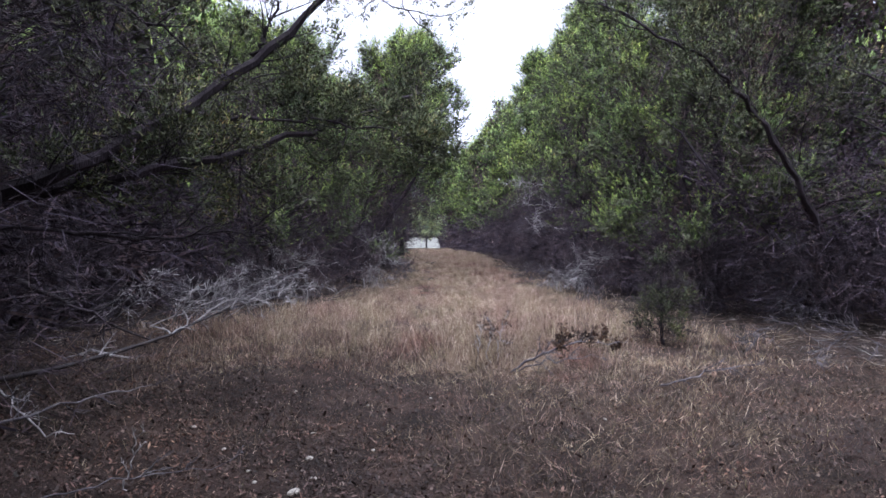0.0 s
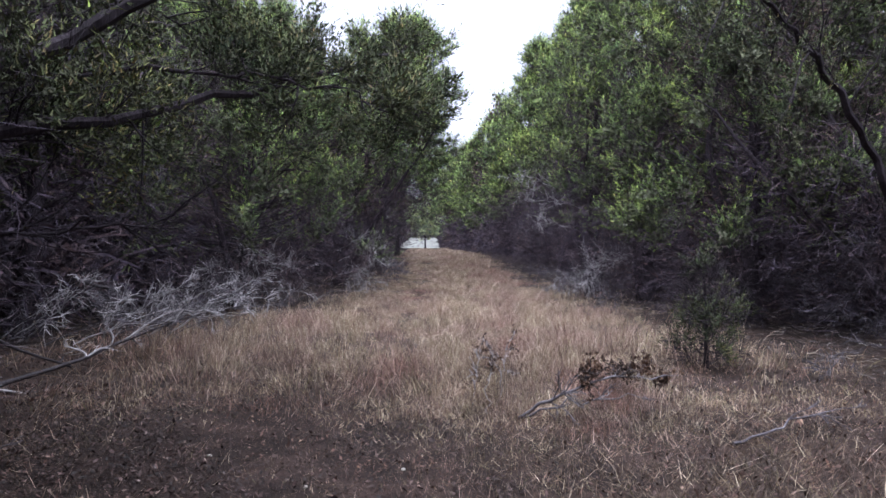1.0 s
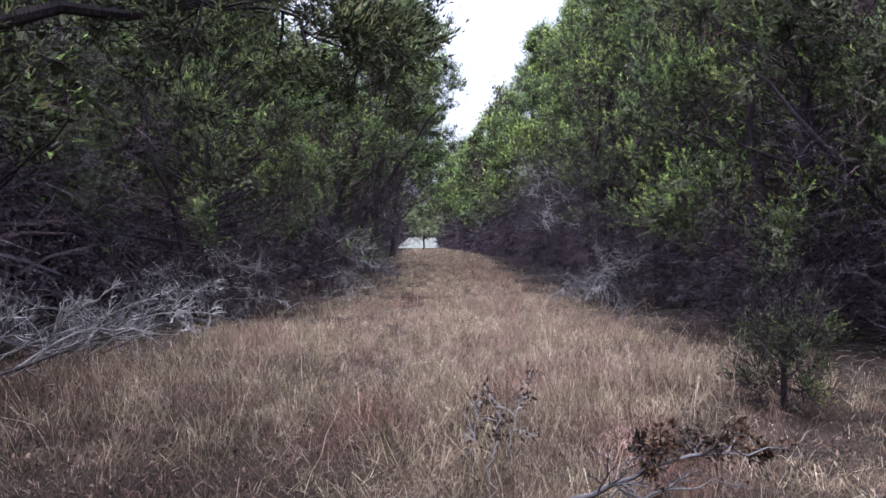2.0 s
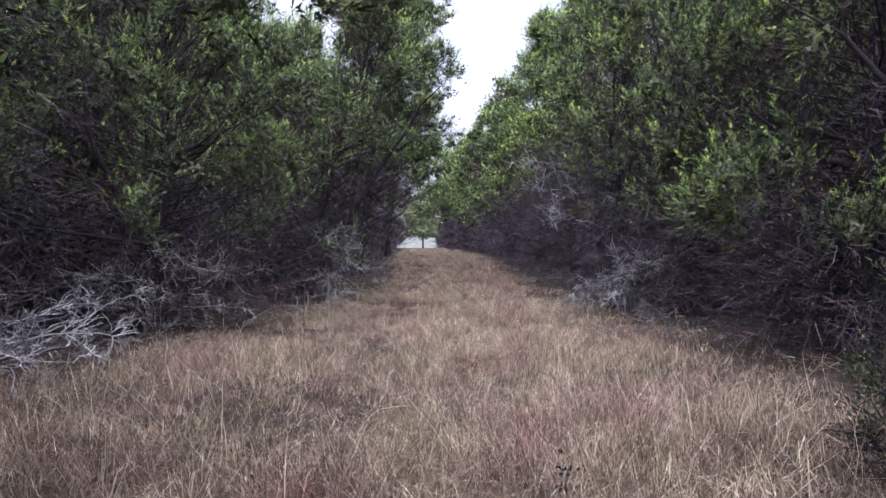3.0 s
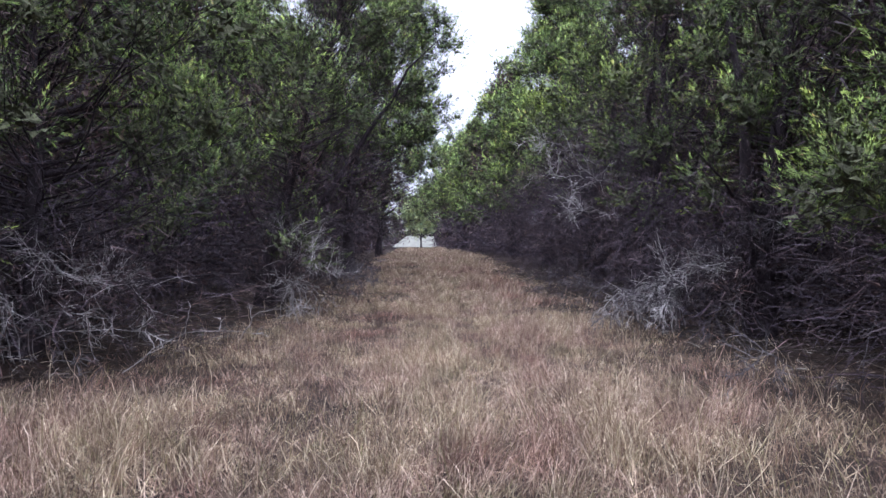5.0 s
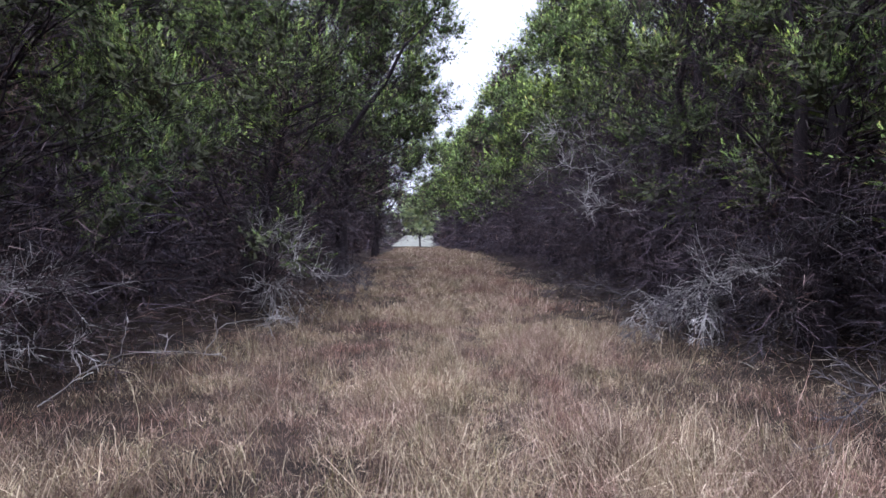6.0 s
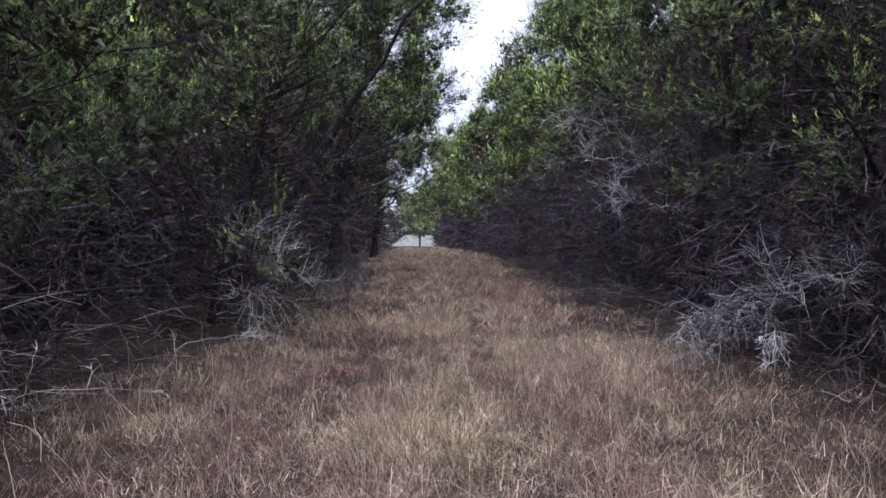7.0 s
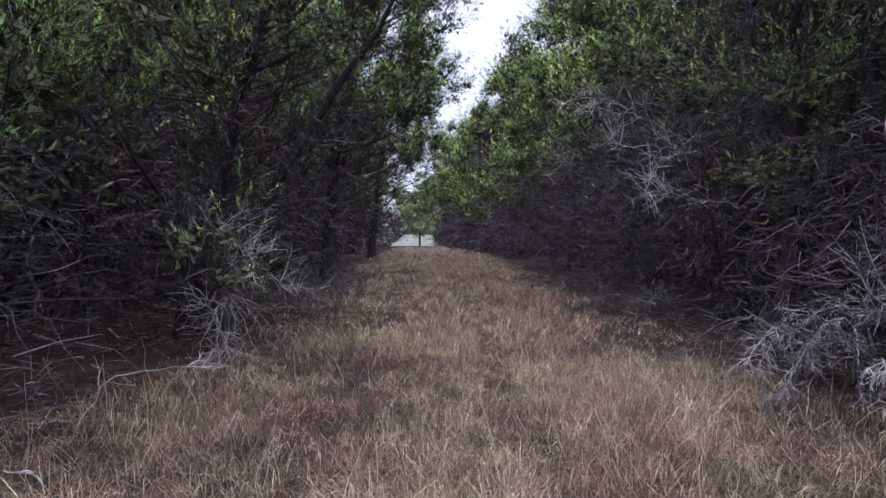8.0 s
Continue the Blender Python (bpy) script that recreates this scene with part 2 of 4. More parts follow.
def clumps(rng, pos, way, reach, girth, leaves, length, width, packed=24):
    """Juniper boughs: a knot of packed shoots, darkened for the shade inside, and round it pointed sprigs of
    scale-leaved shoots that reach outwards and up.
    """
    m = len(pos)
    w = unit(way + 0.25 * rng.normal(size=way.shape) + np.array([0, 0, 0.15]))
    u = unit(np.cross(w, rng.normal(size=w.shape)))
    x = np.cross(w, u)
    axes = np.stack([u * girth[:, None], x * (girth * (0.6 + 0.4 * rng.random(m)))[:, None], w * (reach * 0.5)[:, None]], 1)
    mid = pos + w * (reach * 0.42)[:, None]
    c = mid[:, None] + np.einsum("mki,mij->mkj", unit(rng.normal(size=(m, packed, 3))) * (0.62 * rng.random((m, packed, 1)) ** 0.5), axes)
    e = unit(rng.normal(size=(m, packed, 3)) + 0.5 * w[:, None])
    across = unit(np.cross(e, rng.normal(size=e.shape))) * (0.13 * girth[:, None, None])
    kv = np.stack([c - across, c + across, c + e * (0.5 * girth[:, None, None])], 2).reshape(-1, 3)
    knots = kv, np.arange(len(kv)).reshape(-1, 3)
    k = 10
    n = max(3, leaves // k)
    a = np.arange(k) * 2.4 + 6.28 * rng.random((m, 1))
    radial = np.cos(a)[..., None] * u[:, None] + np.sin(a)[..., None] * x[:, None]
    at = 0.05 + 0.85 * ((np.arange(k) + rng.random((m, k))) / k)
    fat = np.sqrt(np.clip(1.0 - at, 0.02, 1))
    o = pos[:, None] + w[:, None] * (at * reach[:, None])[..., None] + radial * (0.35 * girth[:, None] * fat)[..., None]
    d = unit(0.75 * w[:, None] + radial * (0.25 + 0.75 * fat)[..., None] + 0.25 * rng.normal(size=(m, k, 3)) + np.array([0, 0, 0.45]))
    ln = (0.55 * girth + 0.28 * reach)[:, None] * (0.5 + 0.8 * rng.random((m, k)))
    t = rng.random((m, k, n)) ** 0.8
    q = o[:, :, None] + d[:, :, None] * (t * ln[..., None])[..., None]
    stray = rng.normal(size=q.shape)
    q = q + stray * (0.17 * girth[:, None, None] * (1.08 - t))[..., None]
    f = unit(d[:, :, None] + (0.6 * (1.2 - t))[..., None] * unit(stray) + 0.2 * rng.normal(size=q.shape))
    size = (length * (0.6 + 0.7 * rng.random((m, k, n))))[..., None]
    # the shoots lie against the outside of the bough like shingles
    face = unit(q - mid[:, None, None]) + 0.5 * unit(stray) + 0.3 * rng.normal(size=q.shape) + np.array([0, 0, 0.3])
    side = unit(np.cross(f, face)) * (width * 0.5)
    # each sprig is a soft brush of shoots: its shading follows the bough's rounded outside, with a little scatter
    soft = unit(unit(q - mid[:, None, None]) + 0.45 * unit(stray) + 0.28 * np.random.default_rng(m).normal(size=q.shape) + np.array([0, 0, 0.2]))
    turned = np.einsum("...i,...i->...", np.cross(side, f), soft)[..., None] < 0
    side = np.where(turned, -side, side)
    lv = np.stack([q - side, q + side, q + f * size], 3).reshape(-1, 3)
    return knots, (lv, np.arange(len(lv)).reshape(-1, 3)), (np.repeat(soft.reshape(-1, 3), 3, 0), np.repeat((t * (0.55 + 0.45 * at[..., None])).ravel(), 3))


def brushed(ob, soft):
    """Gives a crown's shoots the normals of the boughs that they cover, and how far out they lie."""
    normals, toward_tip = soft
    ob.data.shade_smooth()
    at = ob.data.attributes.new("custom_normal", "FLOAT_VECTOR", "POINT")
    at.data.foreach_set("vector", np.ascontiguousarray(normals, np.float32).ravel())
    ob.data.attributes.new("toward_tip", "FLOAT", "POINT").data.foreach_set("value", toward_tip.astype(np.float32))
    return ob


def ground_z(x, y):
    """The lie of the land: a gentle rise to a crest, then down to the field with the house."""
    x, y = np.asarray(x, float), np.asarray(y, float)
    s = np.clip((y - 13) / 25, 0, 1)
    d = np.clip((y - 58) / 52, 0, 1)
    c = np.clip((y - 34) / 22, 0, 1)
    z = 0.78 * s * s * (3 - 2 * s) + 0.16 * c * c * (3 - 2 * c) - 2.15 * d * d * (3 - 2 * d)
    return z + 0.025 * np.sin(1.3 * x + 0.7 * y) * np.cos(0.9 * y - 0.4 * x) + 0.02 * np.sin(2.9 * x) * np.sin(2.3 * y)


# ---- juniper trees ----
def juniper(seed, x, y, label, group, height, radius, green_from, branches=100, shoots=5, leaves=85, leaf=0.08, broad=0.0125, girth=0.17,
            dead=10, lean=(0.0, 0.0), limbs=6, stems=2, rz=0.0, full=True, inner=14, size=1.0, low=0.12, tangle=6000, name="juniper_tree", category="tree", droop=0.0, gaps=-0.55, coarse=1.0, lip=0.014, skirt=1.0, foliage=GREEN, cone=0.0, withered=0.55):
    rng = np.random.default_rng(seed)
    tree = thing(name, x, y, float(ground_z(x, y)) - 0.04, label, category, group, rz)
    n = 10
    s = np.linspace(0, 1, n)
    wob = np.cumsum(rng.normal(size=(n, 2)) * 0.02 * height, 0) * s[:, None]
    line = np.stack([lean[0] * s ** 1.4 + wob[:, 0], lean[1] * s ** 1.4 + wob[:, 1], s * height * 0.96], -1)
    thick = (0.019 * height) * (1 - s) ** 0.85 + 0.008
    thick[0] *= 1.45
    part("trunk", tubes(line[None], thick[None], 8), BARK, tree)
    for k in range(stems - 1):
        a = rng.random() * 6.28
        off = np.stack([np.cos(a) * s * radius * 0.5, np.sin(a) * s * radius * 0.5, -0.25 * s * height], -1)
        part("stem", tubes((line + off + [0.1 * np.cos(a), 0.1 * np.sin(a), 0])[None], 0.75 * thick[None], 7), BARK, tree)
    # limbs and branches, set round the trunk by the golden angle
    b = branches
    h = low + (0.98 - low) * ((np.arange(b) + rng.random(b)) / b) ** 1.08
    az = np.arange(b) * 2.39996 + rng.normal(size=b) * 0.3
    spread = np.interp(h, [0, 0.12, 0.35, 0.6, 0.82, 0.95, 1.0], [0.6, 0.85, 1.0, 0.92, 0.66, 0.36, 0.15])
    reach = radius * spread * (0.80 + 0.26 * rng.random(b)) 
    reach = reach * (1 - cone * np.clip((h - 0.3) / 0.7, 0, 1))
    # the crown swells into boughs and falls back between them
    reach = reach * (1 + 0.20 * np.sin(4 * az + 2.0 * np.sin(5 * h + seed)) * np.sin(h * height * 3.6 / max(size, 0.8) + 1.5 * np.sin(3 * az + seed)) + 0.08 * np.sin(2 * az + seed))
    rise = np.interp(h, [0, 0.3, 0.7, 1.0], [0.02 - droop, 0.22 - droop, 0.6, 1.6])
    foot_h = np.clip(h - 0.10 * (1 - h), 0.05, 1)
    foot = np.stack([np.interp(foot_h, s, line[:, c]) for c in range(3)], -1)
    way = np.stack([np.cos(az), np.sin(az), rise], -1)
    prim = grow(rng, foot, way, reach * np.sqrt(1 + 0.5 * rise ** 2), 7, 0.05, 0.17)
    taper = np.linspace(1, 0.18, 7)[None] * (0.008 + 0.009 * reach)[:, None]
    big = np.argsort(-reach)[:limbs]
    for i in big:
        part("limb", tubes(prim[i:i + 1], 1.4 * taper[i:i + 1] * np.array([[1, 0.9, 0.75, 0.6, 0.45, 0.3, 0.15]]), 6), BARK, tree)
    rest = np.setdiff1d(np.arange(b), big)
    slim = np.where(prim[rest, -1, 2] < green_from, 0.25, 0.55)
    wood = [tubes(prim[rest], slim[:, None] * taper[rest], 3)]
    # outer boughs of foliage, each a side shoot that carries one clump pointing outwards and up
    p2, w2, par, _ = offshoots(rng, prim, shoots, 0.66, 1.0, 0.75, 1.0, 0.3)
    l2 = size * (0.34 + 0.34 * rng.random(len(p2)))
    sec = grow(rng, p2, w2, l2, 3, 0.10, 0.12)
    # green boughs with dark, withered hollows between them: a whole bough is green or bare
    u = prim[:, -1] * np.array([2.6, 2.6, 3.2]) / max(size, 0.6) + seed
    hollow = np.sin(u[:, 0] + 1.3 * np.sin(u[:, 2])) + np.sin(1.2 * u[:, 1] + 1.1 * np.sin(0.8 * u[:, 0])) + np.sin(u[:, 2] + 1.2 * np.sin(1.1 * u[:, 1]))
    hollow = (hollow + 0.4 * rng.normal(size=b))[par]
    bare = (p2[:, 2] < green_from + 0.35 * rng.normal(size=b)[par] + 0.12 * rng.normal(size=len(p2))) | (hollow < gaps)
    if full:
        bare |= (rng.random(b) < withered * np.clip(1.15 - (prim[:, -1, 2] - green_from) / 1.6, 0, 1))[par]
    g = ~bare
    if full:
        wood.append(tubes(sec[g], np.linspace(0.006, 0.003, 3)[None] * np.ones((g.sum(), 1)), 3))
    if bare.any():
        stick = grow(rng, p2[bare], w2[bare], 0.8 * l2[bare], 5, 0.0, 0.26)
        if full:
            wood.append(tubes(stick, np.linspace(0.0042, 0.0016, 5)[None] * np.ones((len(stick), 1)), 3))
        p3, w3, _, _ = offshoots(rng, stick, 5 if full else 2, 0.1, 1.0, 0.8, 0.8, 0.0)
        twig = grow(rng, p3, w3, 0.06 + 0.16 * rng.random(len(p3)), 3, 0.0, 0.35)
        wood.append(ribbons(rng, twig, coarse * np.array([0.0026, 0.002, 0.0008])))
    tagged(part("branchwork", join(wood), BARK, tree, "dark crooked branches and twigs"), kind="stuff")
    knots, shootlets, soft = clumps(rng, p2[g], sec[g, 2] - p2[g], l2[g] * 1.1, size * girth * (0.7 + 0.6 * rng.random(g.sum())), leaves, leaf, broad)
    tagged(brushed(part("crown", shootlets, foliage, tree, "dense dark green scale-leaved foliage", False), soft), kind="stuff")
    tagged(part("inner_foliage", knots, KNOT, tree, "packed twigs and foliage darkened for the shade inside the crown", False), kind="stuff")
    p5, w5, _, _ = offshoots(rng, prim, inner, 0.08, 0.72, 0.6, 0.9, -0.1)
    tagged(part("withered_foliage", sprays(rng, p5, w5, size * np.full(len(p5), 0.3), 4, size * 0.2, size * lip), INNER, tree, "withered brown twiglets inside the crown", False), kind="stuff")
    # a tangle of fine dead twigs under the green, from the trunk out to the skirt
    if tangle:
        zt = 0.1 + (green_from + 0.5) * rng.random(tangle) ** 0.8
        at, rt = rng.random(tangle) * 6.28, radius * (0.2 + 0.75 * rng.random(tangle) ** 0.7)
        rt = rt * np.interp(zt / (green_from + 0.6), [0, 0.3, 1], [0.8, 0.95, 0.9]) * (1 + (skirt - 1) * np.clip(1.9 - zt, 0, 1))
        o = np.stack([np.interp(zt / height, s, line[:, 0]) + rt * np.cos(at), np.interp(zt / height, s, line[:, 1]) + rt * np.sin(at), zt], -1)
        d = unit(np.stack([np.cos(at), np.sin(at), 0 * at - 0.2], -1) + 0.9 * rng.normal(size=o.shape))
        tw = grow(rng, o, d, math.sqrt(coarse) * (0.12 + 0.35 * rng.random(tangle)), 3, -0.05, 0.3)
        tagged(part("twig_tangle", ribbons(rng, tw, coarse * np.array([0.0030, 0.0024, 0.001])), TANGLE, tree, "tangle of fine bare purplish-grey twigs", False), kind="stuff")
    # dead grey lower branches that hang towards the ground
    dead_wood = []
    for k in range(dead):
        a, hz = rng.random() * 6.28, 0.25 + rng.random() * max(0.3, green_from - 0.2)
        root = np.array([[np.interp(hz / height, s, line[:, 0]), np.interp(hz / height, s, line[:, 1]), hz]])
        ln = skirt * radius * (0.34 + 0.36 * rng.random())
        main = grow(rng, root, np.array([[np.cos(a), np.sin(a), 0.18 - 0.30 * rng.random()]]), np.array([ln]), 8, -0.03, 0.2)
        main[..., 2] = np.maximum(main[..., 2], 0.08)
        q2, v2, _, _ = offshoots(rng, main, 16 if full else 9, 0.2, 1.0, 0.75, 0.7, -0.08)
        l = ln * (0.16 + 0.24 * rng.random(len(q2)))
        s2 = grow(rng, q2, v2, l, 4, -0.03, 0.28)
        q3, v3, _, _ = offshoots(rng, s2, 6 if full else 3, 0.2, 1.0, 0.8, 0.8, -0.05)
        s3 = grow(rng, q3, v3, 0.07 + 0.18 * rng.random(len(q3)), 3, 0.0, 0.35)
        stem = tubes(main, np.linspace(0.0085, 0.003, 8)[None], 5)
        fine = join([tubes(s2, np.linspace(0.0055, 0.0028, 4)[None] * np.ones((len(s2), 1)), 3), tubes(s3, np.linspace(0.0032, 0.0018, 3)[None] * np.ones((len(s3), 1)), 3)])
        if full:
            bough = part("dead_branch", stem, GREYBARK, tree, "bare grey dead branch")
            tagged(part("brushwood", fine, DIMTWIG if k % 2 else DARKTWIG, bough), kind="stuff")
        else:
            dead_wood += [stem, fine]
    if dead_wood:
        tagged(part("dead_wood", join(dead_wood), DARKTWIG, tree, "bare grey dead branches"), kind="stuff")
    return tree


def green_limb(seed, tree, points, thick, shoots, tufts, leafy_from=0.5, leaves=26, spread=0.55, mat=BARK, label="long dark leaning limb", end=0.2):
    """A long limb along a few world points, with twigs and foliage on its outer part; parts of the given tree."""
    rng = np.random.default_rng(seed)
    inv = tree.matrix_basis.inverted()
    pts = np.array([inv @ Vector(q) for q in points])
    t = np.linspace(0, len(pts) - 1, 24)
    line = np.stack([np.interp(t, np.arange(len(pts)), pts[:, c]) for c in range(3)], -1)
    line[1:-1] = (line[:-2] + 2 * line[1:-1] + line[2:]) / 4
    line = (line + 0.022 * rng.normal(size=line.shape))[None]
    limb = part("limb", tubes(line, np.linspace(thick, thick * end, 24)[None] * (0.82 + 0.36 * rng.random((1, 24))), 7), mat, tree, label, False)
    p2, w2, _, _ = offshoots(rng, line, shoots, 0.25, 1.0, 0.6, 0.8, 0.15)
    sec = grow(rng, p2, w2, spread * (0.5 + 0.8 * rng.random(len(p2))), 5, 0.03, 0.16)
    p3, w3, par, _ = offshoots(rng, sec, tufts, 0.15, 1.0, 0.7, 0.8, 0.1)
    thr = grow(rng, p3, w3, 0.12 + 0.2 * rng.random(len(p3)), 3, 0.0, 0.2)
    tagged(part("brushwood", join([tubes(sec, np.linspace(min(0.009, 0.5 * thick), min(0.004, 0.3 * thick), 5)[None] * np.ones((len(sec), 1)), 4), tubes(thr, np.linspace(0.0032, 0.0018, 3)[None] * np.ones((len(thr), 1)), 3)]), mat, limb), kind="stuff")
    along = np.linalg.norm(p3 - line[0, 0], axis=1) / np.linalg.norm(line[0, -1] - line[0, 0])
    g = along > leafy_from + 0.15 * rng.normal(size=len(p3))
    if not g.any():
        return limb
    knots, shootlets, soft = clumps(rng, thr[g, 1], w3[g], 0.2 + 0.14 * rng.random(g.sum()), np.full(g.sum(), 0.075), leaves, 0.05, 0.013)
    tagged(brushed(part("foliage", shootlets, SHADED_OLIVE, limb, "olive-green foliage darkened for the shade", False), soft), kind="stuff")
    tagged(part("inner_foliage", knots, KNOT, limb, "packed foliage darkened for the shade inside", False), kind="stuff")
    return limb


ROW_L, ROW_R = "junipers along the western side of the lane", "junipers along the eastern side of the lane"
NEAR = "tall dark green juniper with bare grey lower branches"
west = [
    juniper(11, -4.7, 4.2, "spreading half-bare juniper with long dark limbs over the lane", ROW_L, 7.6, 3.0, 3.4, 170, 6, 110, leaf=0.045, broad=0.0125, dead=10, girth=0.17, gaps=-0.9, inner=22, tangle=7000, lip=0.009, foliage=SHADED_OLIVE),
    juniper(12, -4.1, 14.5, "juniper with soft bright green outer foliage and bare grey lower branches", ROW_L, 5.6, 2.75, 1.5, 200, 5, 430, dead=9, leaf=0.042, broad=0.0060, girth=0.17, gaps=-0.6, size=1.2, withered=0.35, droop=0.08, inner=20, lip=0.009, tangle=3500),
    juniper(13, -2.95, 19.4, "thick-trunked dark green juniper with a dead twig skirt", ROW_L, 7.1, 2.5, 2.75, 200, 5, 330, leaf=0.055, broad=0.0080, girth=0.17, dead=6, lean=(1.0, 0.3), inner=20, tangle=2600, gaps=-0.3, size=1.2, withered=0.55, lip=0.012, cone=0.15),
    juniper(14, -2.4, 26.4, "tall juniper whose crown leans over the lane", ROW_L, 9.4, 2.8, 2.6, 260, 6, 90, girth=0.2, dead=4, lean=(1.1, 0), leaf=0.09, broad=0.022, inner=16, tangle=0, coarse=1.5, lip=0.024, skirt=0.45, low=0.24, gaps=-0.9, stems=1, cone=0.1),
    juniper(15, -2.4, 35.5, "slender juniper with a bare leaning trunk", ROW_L, 7.0, 2.7, 2.3, 150, 5, 70, dead=0, lean=(1.2, 0), leaf=0.1, broad=0.036, girth=0.2, stems=1, low=0.2, tangle=0, inner=14, lip=0.03),
    juniper(16, -5.9, 10.5, "half-dead juniper with a tangle of bare brown twigs", ROW_L, 8.0, 2.7, 4.0, 120, 5, 90, leaf=0.045, broad=0.0125, girth=0.17, dead=12, inner=22, tangle=8000, lip=0.010, foliage=SHADED_OLIVE),
]
# two unseen trees beside and behind the start, added to shade its ground
shade_tree = juniper(17, -3.0, 1.7, "unseen juniper with a high dense crown, added to shade the start of the lane", ROW_L, 7.6, 3.4, 3.5, 150, 7, 50, leaf=0.07, broad=0.03, girth=0.2, dead=0, inner=12, tangle=0, low=0.5, stems=1, limbs=3, gaps=-1.2, foliage=SHADED_OLIVE)
copy_thing(shade_tree, pose(-3.6, -2.6, float(ground_z(-3.6, -2.6)) - 0.04, 0, 0, 70))
copy_thing(west[5], pose(-6.0, 6.2, float(ground_z(-6.0, 6.2)) - 0.04, 0, 0, 130))
tagged(copy_thing(west[5], pose(8.0, 8.2, float(ground_z(8.0, 8.2)) - 0.04, 0, 0, 215)), group=ROW_R)
east = [
    juniper(21, 6.8, 10.2, "half-bare juniper with a dark trunk leaning towards the lane", ROW_R, 5.4, 1.9, 2.4, 110, 5, 120, leaf=0.045, broad=0.0125, girth=0.17, dead=10, lean=(-2.0, 0), inner=22, tangle=6000, lip=0.010, gaps=-0.4, foliage=SHADED_OLIVE),
    juniper(22, 5.5, 12.3, "broad green juniper with bare grey lower twigs", ROW_R, 7.6, 2.4, 1.35, 200, 5, 430, dead=12, leaf=0.040, broad=0.0074, girth=0.17, gaps=-0.5, size=1.2, inner=18, tangle=4000, withered=0.3),
    juniper(23, 5.05, 16.4, NEAR, ROW_R, 8.0, 2.4, 1.7, 200, 5, 330, gaps=-0.5, size=1.2, dead=16, inner=18, tangle=5500, lip=0.011, leaf=0.05, broad=0.0082, girth=0.17, withered=0.3),
    juniper(24, 4.8, 20.8, NEAR, ROW_R, 8.6, 2.4, 3.2, 180, 6, 120, girth=0.18, gaps=-0.8, dead=12, leaf=0.07, broad=0.0135, inner=18, tangle=9000, coarse=1.0, lip=0.013, skirt=1.25),
    juniper(25, 4.9, 25.2, "tall juniper with a pointed yellow-green top", ROW_R, 10.8, 2.9, 2.6, 230, 6, 90, girth=0.2, gaps=-1.4, dead=9, leaf=0.09, broad=0.022, inner=14, tangle=9000, coarse=1.15, lip=0.024, skirt=1.15, cone=0.4),
    juniper(26, 4.5, 30.4, NEAR, ROW_R, 10.0, 2.8, 2.4, 220, 6, 90, dead=8, leaf=0.10, broad=0.024, girth=0.2, gaps=-1.4, inner=14, tangle=8000, coarse=1.35, lip=0.024, skirt=1.2, cone=0.4),
    juniper(27, 4.25, 18.45, "slim juniper with several dark bare stems and a thin crown", ROW_R, 7.2, 1.7, 3.6, 90, 5, 100, leaf=0.06, broad=0.012, girth=0.17, gaps=-0.5, dead=8, inner=14, tangle=3000, stems=4, low=0.35, skirt=1.1),
]
green_limb(31, west[0], [(-5.0, 4.7, 1.3), (-3.1, 4.6, 1.75), (-2.5, 5.3, 2.35), (-1.9, 6.0, 3.05), (-1.2, 6.3, 3.9), (-0.7, 6.6, 4.6)], 0.076, 22, 7, 0.75, end=0.35)
green_limb(37, west[0], [(-1.85, 6.02, 3.1), (-1.75, 6.1, 3.5), (-1.6, 6.1, 4.1)], 0.026, 8, 5, 0.6, spread=0.4, label="dark side branch rising from the limb")
green_limb(38, west[0], [(-4.4, 5.6, 3.9), (-3.3, 6.0, 3.75), (-2.5, 6.2, 3.25), (-1.9, 6.4, 3.0)], 0.022, 10, 5, 0.8, spread=0.5, label="thin dark bare limb")
green_limb(32, west[0], [(-5.0, 4.7, 1.2), (-3.4, 4.7, 1.65), (-2.4, 5.4, 2.0), (-1.4, 6.6, 2.55), (-0.3, 8.0, 3.3)], 0.065, 40, 14, 0.42, leaves=45, spread=0.6, end=0.25)
green_limb(39, west[2], [(-2.9, 19.35, 0.55), (-3.5, 19.0, 0.95), (-4.5, 18.6, 1.05), (-5.7, 18.3, 1.15)], 0.055, 12, 5, 9.0, label="long dark horizontal lower limb", end=0.4)
green_limb(40, west[0], [(-3.0, 5.3, 2.25), (-2.0, 6.0, 2.55), (-1.3, 6.5, 2.65), (-0.65, 6.8, 2.6), (-0.2, 6.9, 2.45)], 0.022, 16, 9, 0.65, leaves=60, spread=0.34, label="dark leafy limb hanging over the lane")
green_limb(33, west[0], [(-5.0, 4.7, 2.6), (-3.2, 6.0, 3.8), (-1.6, 7.2, 4.5), (-0.3, 8.0, 4.35)], 0.034, 12, 8, 0.6, leaves=30, spread=0.6)
green_limb(34, west[0], [(-5.0, 4.7, 1.0), (-3.6, 5.0, 1.45), (-2.6, 5.6, 1.36), (-1.9, 6.2, 1.5)], 0.03, 14, 5, 2.0)
green_limb(35, east[0], [(5.2, 8.4, 1.6), (4.2, 7.9, 2.8), (3.2, 7.4, 3.6), (2.0, 7.4, 4.2)], 0.05, 24, 9, 0.55, spread=0.75)
green_limb(36, west[3], [(-1.8, 26.2, 4.2), (-0.7, 26.2, 5.0), (0.4, 26.0, 5.3)], 0.05, 20, 8, 0.3, leaves=20, spread=0.7)

